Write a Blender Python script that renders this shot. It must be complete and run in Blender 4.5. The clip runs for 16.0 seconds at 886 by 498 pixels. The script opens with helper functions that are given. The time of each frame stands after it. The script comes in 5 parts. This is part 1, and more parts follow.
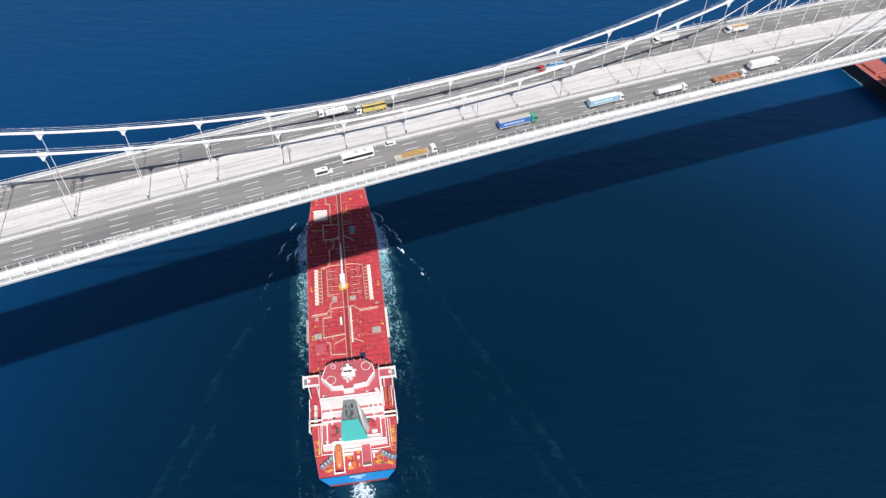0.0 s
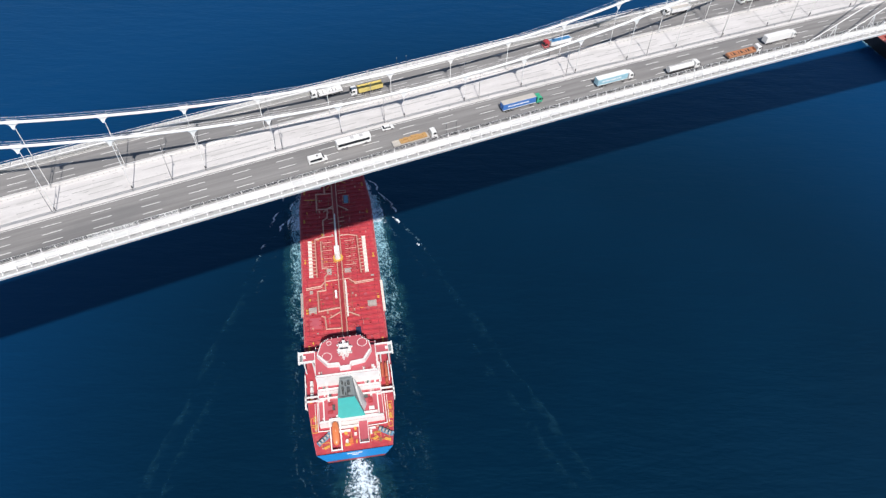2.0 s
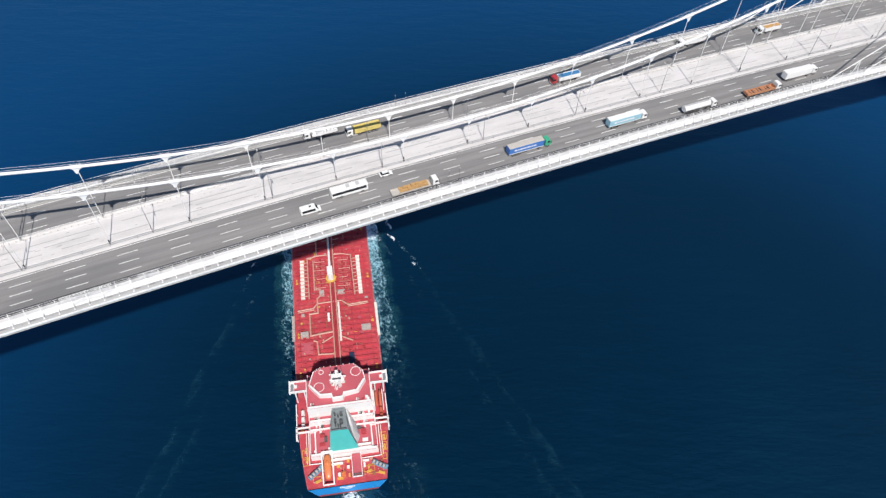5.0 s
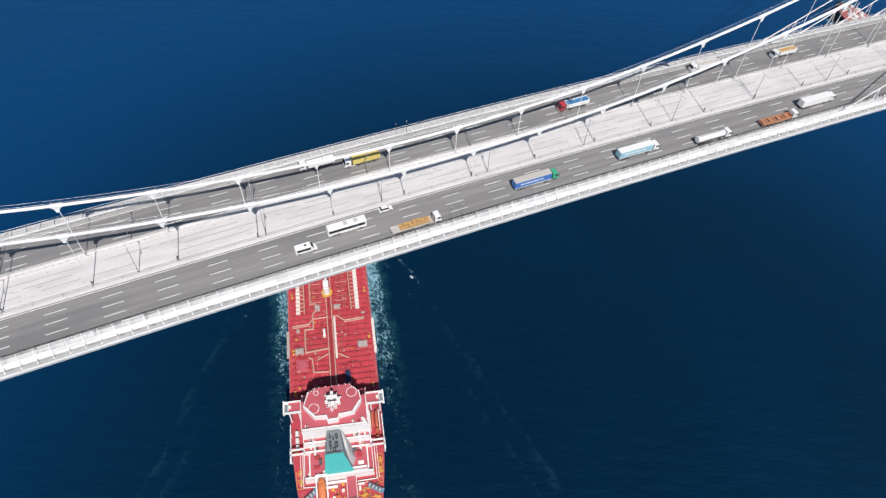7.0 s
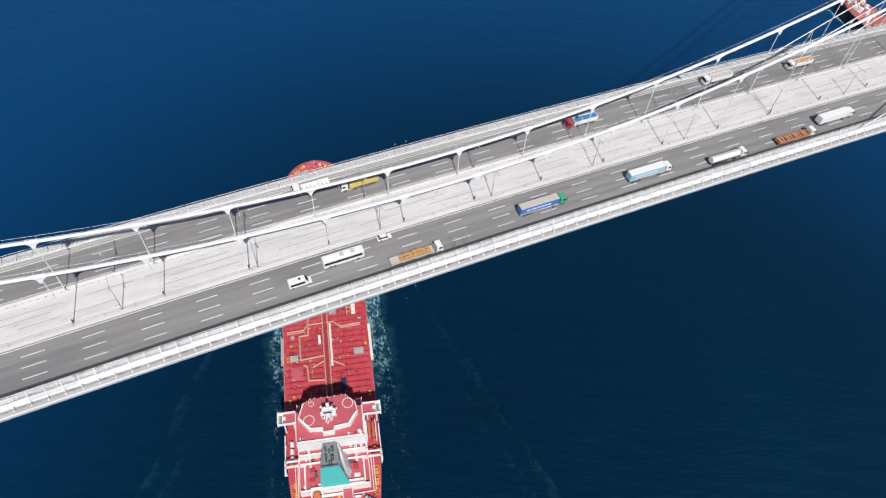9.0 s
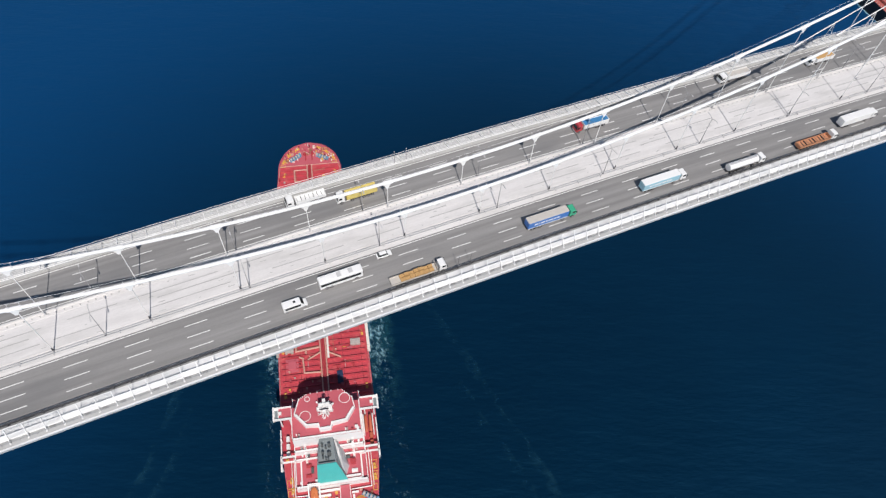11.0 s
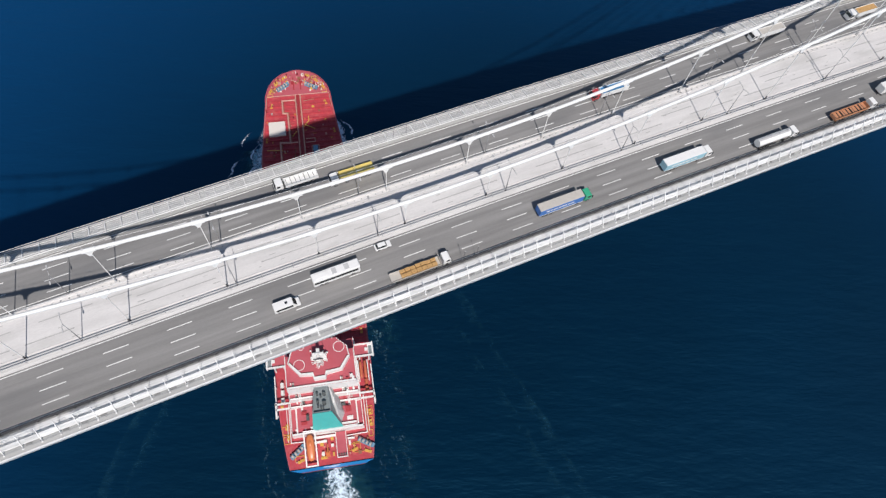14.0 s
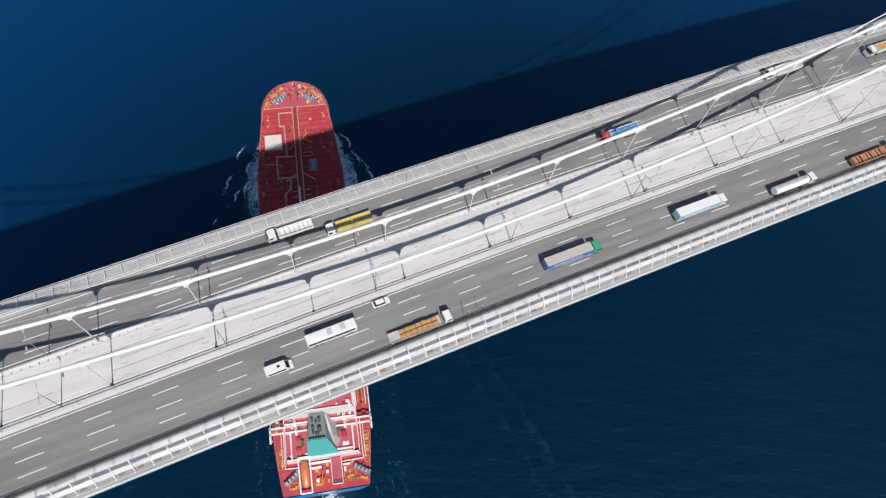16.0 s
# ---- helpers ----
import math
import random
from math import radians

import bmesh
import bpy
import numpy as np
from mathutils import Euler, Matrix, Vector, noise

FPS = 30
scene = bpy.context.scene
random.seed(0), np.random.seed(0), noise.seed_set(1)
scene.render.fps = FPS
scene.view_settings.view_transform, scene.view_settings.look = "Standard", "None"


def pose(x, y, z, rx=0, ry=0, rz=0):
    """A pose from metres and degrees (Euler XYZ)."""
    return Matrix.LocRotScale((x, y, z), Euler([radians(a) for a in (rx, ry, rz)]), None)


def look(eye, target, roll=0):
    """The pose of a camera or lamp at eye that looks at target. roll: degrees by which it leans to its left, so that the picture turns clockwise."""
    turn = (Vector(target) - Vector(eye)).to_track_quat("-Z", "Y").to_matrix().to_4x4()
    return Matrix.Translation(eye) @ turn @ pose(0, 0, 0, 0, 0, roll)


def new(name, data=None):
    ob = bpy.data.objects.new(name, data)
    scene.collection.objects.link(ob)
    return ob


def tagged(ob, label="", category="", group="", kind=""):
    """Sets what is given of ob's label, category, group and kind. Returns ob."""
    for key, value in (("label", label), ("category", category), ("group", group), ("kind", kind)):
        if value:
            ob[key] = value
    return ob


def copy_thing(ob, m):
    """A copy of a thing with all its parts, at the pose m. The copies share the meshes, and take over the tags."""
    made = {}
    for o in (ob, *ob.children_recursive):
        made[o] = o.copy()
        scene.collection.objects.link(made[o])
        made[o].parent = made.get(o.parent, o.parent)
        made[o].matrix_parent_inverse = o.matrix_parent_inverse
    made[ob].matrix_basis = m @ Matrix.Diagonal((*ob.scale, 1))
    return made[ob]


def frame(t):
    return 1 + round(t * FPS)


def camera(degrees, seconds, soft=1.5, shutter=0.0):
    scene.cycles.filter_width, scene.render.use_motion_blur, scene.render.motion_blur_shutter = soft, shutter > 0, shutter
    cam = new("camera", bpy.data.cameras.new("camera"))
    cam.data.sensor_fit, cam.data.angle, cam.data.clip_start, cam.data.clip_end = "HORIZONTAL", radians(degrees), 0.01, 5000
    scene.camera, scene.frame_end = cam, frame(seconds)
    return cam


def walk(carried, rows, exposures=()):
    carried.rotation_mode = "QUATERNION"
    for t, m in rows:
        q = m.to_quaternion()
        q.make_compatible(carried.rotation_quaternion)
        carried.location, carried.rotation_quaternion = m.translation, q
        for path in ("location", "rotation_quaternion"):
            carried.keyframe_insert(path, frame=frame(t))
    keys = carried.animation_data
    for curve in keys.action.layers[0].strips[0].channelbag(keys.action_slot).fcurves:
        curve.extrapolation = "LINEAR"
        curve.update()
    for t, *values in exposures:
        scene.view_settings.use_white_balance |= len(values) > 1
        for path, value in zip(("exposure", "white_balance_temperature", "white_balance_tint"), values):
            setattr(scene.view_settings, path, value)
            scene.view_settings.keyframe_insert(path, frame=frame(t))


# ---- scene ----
cam = camera(65.04, 16.0, soft=1.3)
ROWS = [
    (0.0, -72.39, -203.24, 424.14, 42.978, -0.578, -22.924),
    (0.5, -71.51, -198.92, 424.22, 42.004, -0.689, -23.066),
    (1.0, -70.53, -194.63, 424.33, 40.874, -0.784, -23.210),
    (1.5, -69.46, -190.37, 424.45, 39.777, -0.876, -23.336),
    (2.0, -68.33, -186.11, 424.58, 39.151, -0.954, -23.431),
    (2.5, -67.13, -181.86, 424.72, 39.034, -1.045, -23.543),
    (3.0, -65.88, -177.61, 424.85, 38.907, -1.151, -23.584),
    (3.5, -64.59, -173.35, 424.98, 38.786, -1.254, -23.618),
    (4.0, -63.28, -169.08, 425.09, 38.677, -1.373, -23.640),
    (6.5, -56.46, -147.38, 425.33, 38.181, -2.152, -23.284),
    (7.0, -55.09, -142.96, 425.29, 38.025, -2.233, -23.338),
    (7.5, -53.73, -138.52, 425.22, 37.870, -2.331, -23.394),
    (8.0, -52.38, -134.04, 425.11, 37.687, -2.419, -23.448),
    (8.5, -51.03, -129.54, 424.97, 37.002, -2.519, -23.511),
    (9.0, -49.70, -125.01, 424.80, 36.627, -2.612, -23.560),
    (11.5, -43.11, -102.20, 423.42, 32.590, -3.186, -23.848),
    (12.0, -41.78, -97.64, 423.06, 31.050, -3.328, -23.863),
    (12.5, -40.44, -93.10, 422.67, 29.509, -3.449, -23.878),
    (13.0, -39.08, -88.59, 422.27, 27.977, -3.583, -23.873),
    (13.5, -37.69, -84.11, 421.85, 26.446, -3.716, -23.870),
    (14.0, -36.26, -79.69, 421.42, 26.152, -3.866, -23.860),
    (14.5, -34.78, -75.32, 420.98, 26.025, -3.990, -23.810),
    (15.0, -33.25, -71.03, 420.55, 25.907, -4.106, -23.750),
    (15.5, -31.64, -66.82, 420.12, 25.795, -4.206, -23.649),
    (16.0, -29.95, -62.71, 419.71, 25.696, -4.274, -23.544),
]
walk(cam, [(t, pose(x, y, z, rx, ry, rz)) for t, x, y, z, rx, ry, rz in ROWS],
     exposures=[(0.0, 0.12), (4.0, 0.10), (7.0, -0.01), (9.0, -0.04), (12.5, -0.12), (16.0, -0.18)])

# ---- light ----
SUN_WAY = Vector((0.14, 0.775, -1.0)).normalized()
world = bpy.data.worlds.new("sky")
scene.world = world
world.use_nodes = True
wn = world.node_tree.nodes
sky = wn.new("ShaderNodeTexSky")
sky.sky_type = "NISHITA"
sky.sun_disc = False
sky.sun_elevation = math.asin(-SUN_WAY.z)
sky.sun_rotation = math.atan2(-SUN_WAY.x, -SUN_WAY.y)
sky.air_density, sky.dust_density, sky.ozone_density = 1.0, 0.4, 1.5
wn["Background"].inputs["Strength"].default_value = 0.07
world.node_tree.links.new(sky.outputs["Color"], wn["Background"].inputs["Color"])
sun = new("sun", bpy.data.lights.new("sun", "SUN"))
sun.data.energy, sun.data.angle, sun.data.color = 4.65, radians(0.6), (1.0, 0.945, 0.905)
sun.matrix_world = look((0, 0, 900), Vector((0, 0, 900)) + SUN_WAY)

DECK = 258.0      # the road's height over the sea
SHIP_DECK = 13.0


def crest(x):
    """How far the road lies under its highest point, along the span."""
    d = x + 30.0
    near = max(-200.0, min(460.0, d))
    return -0.85e-4 * near * near - 1.7e-4 * near * (d - near)




# ---- materials ----
def mat(name, colour, rough=0.6, metal=0.0, vary=0.12, scale=1.0, fine=12.0, bump=0.0, stain=None, stain_amount=0.35, stain_scale=0.15, pieces=0.0, spec=0.5, stretch=(1, 1, 1), bands=0.0):
    m = bpy.data.materials.new(name)
    m.use_nodes = True
    nt = m.node_tree
    N, K = nt.nodes, nt.links.new
    b = N["Principled BSDF"]
    b.inputs["Roughness"].default_value = rough
    b.inputs["Metallic"].default_value = metal
    b.inputs["Specular IOR Level"].default_value = spec
    geo = N.new("ShaderNodeNewGeometry")
    mp = N.new("ShaderNodeMapping")
    mp.inputs["Scale"].default_value = stretch
    K(geo.outputs["Position"], mp.inputs["Vector"])

    def noise_node(s, detail=4.0):
        n = N.new("ShaderNodeTexNoise")
        n.inputs["Scale"].default_value = s
        n.inputs["Detail"].default_value = detail
        K(mp.outputs["Vector"], n.inputs["Vector"])
        return n.outputs["Fac"]

    a, f = noise_node(scale), noise_node(fine)
    add = N.new("ShaderNodeMath")
    add.operation = "ADD"
    K(a, add.inputs[0]), K(f, add.inputs[1])
    span = N.new("ShaderNodeMapRange")
    for k, v in zip(("From Min", "From Max", "To Min", "To Max"), (0.6, 1.4, 1 - vary, 1 + vary)):
        span.inputs[k].default_value = v
    K(add.outputs[0], span.inputs["Value"])
    value = span.outputs["Result"]
    if pieces:
        info = N.new("ShaderNodeObjectInfo")
        pr = N.new("ShaderNodeMapRange")
        pr.inputs["To Min"].default_value, pr.inputs["To Max"].default_value = 1 - pieces, 1 + pieces
        K(info.outputs["Random"], pr.inputs["Value"])
        mul = N.new("ShaderNodeMath")
        mul.operation = "MULTIPLY"
        K(value, mul.inputs[0]), K(pr.outputs["Result"], mul.inputs[1])
        value = mul.outputs[0]
    if bands:
        # long worn tracks that run along the road
        lane = N.new("ShaderNodeMapping")
        lane.inputs["Scale"].default_value = (0.012, 0.55, 0.0)
        K(geo.outputs["Position"], lane.inputs["Vector"])
        wear = N.new("ShaderNodeTexNoise")
        wear.inputs["Scale"].default_value, wear.inputs["Detail"].default_value = 1.0, 3.0
        K(lane.outputs["Vector"], wear.inputs["Vector"])
        br = N.new("ShaderNodeMapRange")
        for k, v in zip(("From Min", "From Max", "To Min", "To Max"), (0.32, 0.68, 1 - bands, 1 + bands)):
            br.inputs[k].default_value = v
        K(wear.outputs["Fac"], br.inputs["Value"])
        mul = N.new("ShaderNodeMath")
        mul.operation = "MULTIPLY"
        K(value, mul.inputs[0]), K(br.outputs["Result"], mul.inputs[1])
        value = mul.outputs[0]
    sc = N.new("ShaderNodeVectorMath")
    sc.operation = "SCALE"
    sc.inputs[0].default_value = colour
    K(value, sc.inputs["Scale"])
    out = sc.outputs["Vector"]
    if stain:
        ramp = N.new("ShaderNodeMapRange")
        ramp.inputs["From Min"].default_value, ramp.inputs["From Max"].default_value = 0.52, 0.68
        ramp.inputs["To Max"].default_value = stain_amount
        K(noise_node(stain_scale, 8.0), ramp.inputs["Value"])
        mix = N.new("ShaderNodeMix")
        mix.data_type = "RGBA"
        K(ramp.outputs["Result"], mix.inputs["Factor"])
        K(out, mix.inputs["A"])
        mix.inputs["B"].default_value = (*stain, 1)
        out = mix.outputs["Result"]
    K(out, b.inputs["Base Color"])
    if bump:
        bp = N.new("ShaderNodeBump")
        bp.inputs["Strength"].default_value = bump
        bp.inputs["Distance"].default_value = 0.05
        K(f, bp.inputs["Height"])
        K(bp.outputs["Normal"], b.inputs["Normal"])
    return m


ASPHALT = mat("asphalt", (0.235, 0.23, 0.225), 0.85, vary=0.10, scale=0.25, fine=6, bump=0.3, stain=(0.155, 0.155, 0.157), stain_amount=0.6, stain_scale=0.09, stretch=(0.25, 1, 1), bands=0.16)
CONCRETE = mat("concrete", (0.63, 0.612, 0.60), 0.8, vary=0.10, scale=0.4, fine=5, bump=0.2, stain=(0.47, 0.46, 0.44), stain_amount=0.5, stain_scale=0.3, stretch=(0.25, 1, 1), bands=0.06)
CONCRETE_GREY = mat("walkway grey", (0.45, 0.45, 0.44), 0.75, vary=0.1, scale=0.5, fine=6, stain=(0.27, 0.27, 0.27), stain_scale=0.4, stretch=(0.3, 1, 1))
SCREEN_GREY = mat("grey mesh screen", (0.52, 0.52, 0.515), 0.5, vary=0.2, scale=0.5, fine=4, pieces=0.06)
STRIPE = mat("dark strip", (0.40, 0.395, 0.385), 0.8, vary=0.25, scale=0.3, fine=3)
PAINT = mat("road paint", (0.76, 0.76, 0.74), 0.6, vary=0.12, scale=2, fine=14, pieces=0.08)
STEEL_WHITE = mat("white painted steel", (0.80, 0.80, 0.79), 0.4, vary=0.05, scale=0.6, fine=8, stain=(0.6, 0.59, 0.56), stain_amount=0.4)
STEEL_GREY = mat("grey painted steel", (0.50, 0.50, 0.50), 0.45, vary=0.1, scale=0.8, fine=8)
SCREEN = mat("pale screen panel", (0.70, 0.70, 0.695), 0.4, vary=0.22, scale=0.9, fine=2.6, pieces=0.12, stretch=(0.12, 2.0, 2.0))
APRON = mat("pale apron sheet", (0.78, 0.775, 0.77), 0.5, vary=0.14, scale=0.6, fine=3, pieces=0.08, stretch=(0.12, 3.0, 1))
STEEL_DARK = mat("dark steel", (0.06, 0.06, 0.065), 0.5, vary=0.2)
# for the walkway grates and the painted shade strip by the guard rail
GRATE_SHADE = mat("dark grating and shade grey", (0.27, 0.27, 0.265), 0.7, vary=0.3, scale=0.8, fine=5)
GALV = mat("galvanised steel", (0.33, 0.33, 0.34), 0.45, metal=0.3, vary=0.15)
DECK_RED = mat("red deck paint", (0.45, 0.052, 0.070), 0.6, vary=0.24, scale=0.12, fine=0.9, stain=(0.54, 0.14, 0.13), stain_amount=0.55, stain_scale=0.22)
DECK_PINK = mat("faded red deck paint", (0.48, 0.10, 0.125), 0.6, vary=0.10, scale=0.2, fine=2, stain=(0.44, 0.07, 0.09), stain_scale=0.15)
PIPE_PINK = mat("pale pipe paint", (0.56, 0.30, 0.24), 0.5, vary=0.2, scale=0.3, fine=2)
PIPE_RED = mat("pipe red", (0.40, 0.045, 0.055), 0.5, vary=0.2, scale=0.3, fine=2)
HULL_BLUE = mat("blue hull paint", (0.02, 0.25, 0.62), 0.45, vary=0.08, scale=0.15, fine=1.5)
HULL_RED = mat("red boot paint", (0.32, 0.05, 0.05), 0.6, vary=0.2, scale=0.2, fine=2)
SHIP_WHITE = mat("white ship paint", (0.80, 0.79, 0.77), 0.45, vary=0.05, scale=0.3, fine=3, stain=(0.62, 0.52, 0.45), stain_amount=0.25, stain_scale=0.25)
TEAL = mat("teal funnel paint", (0.06, 0.40, 0.375), 0.5, vary=0.08, scale=0.3, fine=3)
FUNNEL_GREY = mat("grey funnel paint", (0.21, 0.24, 0.25), 0.5, vary=0.12, scale=0.3, fine=3)
FUNNEL_DARK = mat("sooty steel", (0.09, 0.10, 0.10), 0.7, vary=0.2, scale=0.5, fine=4)
RUST = mat("dull orange-red glassfibre", (0.50, 0.13, 0.07), 0.5, vary=0.15, scale=0.5, fine=3)
ORANGE = mat("orange glassfibre", (0.64, 0.19, 0.07), 0.35, vary=0.06)
YELLOW = mat("yellow paint", (0.64, 0.37, 0.08), 0.5, vary=0.1)
MACHINE_BLUE = mat("grey-blue machine paint", (0.16, 0.30, 0.42), 0.5, vary=0.2)
MACHINE_GREY = mat("grey machine paint", (0.42, 0.37, 0.34), 0.55, vary=0.25, scale=0.8)
# locker blue, darkened to hold the deckhouse's shade
BLUE_SHADED = mat("shaded blue paint", (0.02, 0.035, 0.08), 0.5, vary=0.2)
PIPE_BROWN = mat("brown pipe paint", (0.30, 0.13, 0.08), 0.5, vary=0.25, scale=0.3, fine=2)
DARK_RED = mat("dark red fittings", (0.20, 0.02, 0.03), 0.6, vary=0.2)
COVER = mat("cream hatch cover", (0.72, 0.66, 0.60), 0.6, vary=0.06)
GLASS = mat("dark glass", (0.02, 0.025, 0.03), 0.08, vary=0.05)
RUBBER = mat("tyre rubber", (0.025, 0.025, 0.025), 0.8, vary=0.1)
HULL_BLACK = mat("black hull paint", (0.018, 0.016, 0.02), 0.5, vary=0.2, scale=0.1)
HATCH_RED = mat("brick red hatch paint", (0.42, 0.12, 0.10), 0.6, vary=0.12, scale=0.08, fine=1)
VEH_WHITE = mat("white vehicle paint", (0.78, 0.78, 0.77), 0.35, vary=0.04)
VEH_BLUE = mat("blue tarpaulin", (0.05, 0.17, 0.48), 0.55, vary=0.15)
VEH_LIGHTBLUE = mat("pale blue panel", (0.30, 0.52, 0.62), 0.5, vary=0.2)
VEH_GREEN = mat("green cab paint", (0.05, 0.38, 0.22), 0.35, vary=0.05)
VEH_RED = mat("red cab paint", (0.45, 0.05, 0.06), 0.35, vary=0.05)
TARP = mat("grey tarpaulin", (0.50, 0.47, 0.43), 0.7, vary=0.12, scale=0.8)
LOAD_TAN = mat("tan timber load", (0.50, 0.30, 0.12), 0.8, vary=0.3, scale=1.5, fine=6)
LOAD_BROWN = mat("orange-brown boards", (0.46, 0.22, 0.12), 0.8, vary=0.25, scale=1.5, fine=6)
LOAD_YELLOW = mat("yellow skip paint", (0.62, 0.50, 0.16), 0.6, vary=0.2)
BED_BLUE = mat("blue tipper bed", (0.05, 0.20, 0.40), 0.5, vary=0.2)


def sea_material():
    m = bpy.data.materials.new("sea water")
    m.use_nodes = True
    N, K = m.node_tree.nodes, m.node_tree.links.new
    b = N["Principled BSDF"]
    b.inputs["Roughness"].default_value = 0.3
    b.inputs["IOR"].default_value = 1.33
    b.inputs["Specular IOR Level"].default_value = 0.5
    b.inputs["Specular Tint"].default_value = (0.08, 0.6, 1.0, 1)
    geo = N.new("ShaderNodeNewGeometry")
    # ripples: crests lie across the strait, longer than they are wide
    turned = N.new("ShaderNodeMapping")
    turned.inputs["Rotation"].default_value = (0, 0, radians(24))
    K(geo.outputs["Position"], turned.inputs["Vector"])
    heights = []
    for s, stretch, d in ((0.03, (1, 3.0, 1), 3), (0.14, (1, 3.2, 1), 4), (0.5, (1, 2.4, 1), 3)):
        mp = N.new("ShaderNodeMapping")
        mp.inputs["Scale"].default_value = stretch
        K(turned.outputs["Vector"], mp.inputs["Vector"])
        n = N.new("ShaderNodeTexNoise")
        n.inputs["Scale"].default_value, n.inputs["Detail"].default_value = s, d
        K(mp.outputs["Vector"], n.inputs["Vector"])
        heights.append(n.outputs["Fac"])
    last = None
    for h, dist, strength in zip(heights, (3.0, 0.8, 0.15), (0.3, 0.3, 0.3)):
        bp = N.new("ShaderNodeBump")
        bp.inputs["Distance"].default_value, bp.inputs["Strength"].default_value = dist, strength
        K(h, bp.inputs["Height"])
        if last:
            K(last, bp.inputs["Normal"])
        last = bp.outputs["Normal"]
    K(last, b.inputs["Normal"])
    big = N.new("ShaderNodeTexNoise")
    big.inputs["Scale"].default_value, big.inputs["Detail"].default_value = 0.006, 5
    K(geo.outputs["Position"], big.inputs["Vector"])
    ramp = N.new("ShaderNodeValToRGB")
    ramp.color_ramp.elements[0].position, ramp.color_ramp.elements[0].color = 0.3, (0.0003, 0.0090, 0.0232, 1)
    ramp.color_ramp.elements[1].position, ramp.color_ramp.elements[1].color = 0.7, (0.0004, 0.0122, 0.0312, 1)
    K(big.outputs["Fac"], ramp.inputs["Fac"])
    # the sky's sheen, painted in: base colour turns bluer away from one spot
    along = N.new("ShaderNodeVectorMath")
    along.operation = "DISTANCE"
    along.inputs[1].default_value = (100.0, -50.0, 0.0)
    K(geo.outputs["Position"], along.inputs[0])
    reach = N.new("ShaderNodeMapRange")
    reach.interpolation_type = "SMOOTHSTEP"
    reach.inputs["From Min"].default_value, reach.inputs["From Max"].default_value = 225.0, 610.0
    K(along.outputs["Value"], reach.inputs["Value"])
    sheen_tint = N.new("ShaderNodeMix")
    sheen_tint.data_type = "RGBA"
    K(reach.outputs["Result"], sheen_tint.inputs["Factor"])
    K(ramp.outputs["Color"], sheen_tint.inputs["A"])
    sheen_tint.inputs["B"].default_value = (0.0010, 0.0385, 0.124, 1)
    K(sheen_tint.outputs["Result"], b.inputs["Base Color"])
    # the sky's gloss on the small facets of the waves
    gloss = N.new("ShaderNodeBsdfGlossy")
    gloss.inputs["Color"].default_value = (0.18, 0.64, 1.0, 1)
    gloss.inputs["Roughness"].default_value = 0.35
    K(last, gloss.inputs["Normal"])
    weight = N.new("ShaderNodeLayerWeight")
    weight.inputs["Blend"].default_value = 0.5
    amount = N.new("ShaderNodeMapRange")
    for k, v in zip(("From Min", "From Max", "To Min", "To Max"), (0.0, 0.60, 0.022, 0.165)):
        amount.inputs[k].default_value = v
    K(weight.outputs["Facing"], amount.inputs["Value"])
    mix = N.new("ShaderNodeMixShader")
    K(amount.outputs["Result"], mix.inputs[0]), K(b.outputs[0], mix.inputs[1]), K(gloss.outputs[0], mix.inputs[2])
    K(mix.outputs[0], N["Material Output"].inputs["Surface"])
    return m


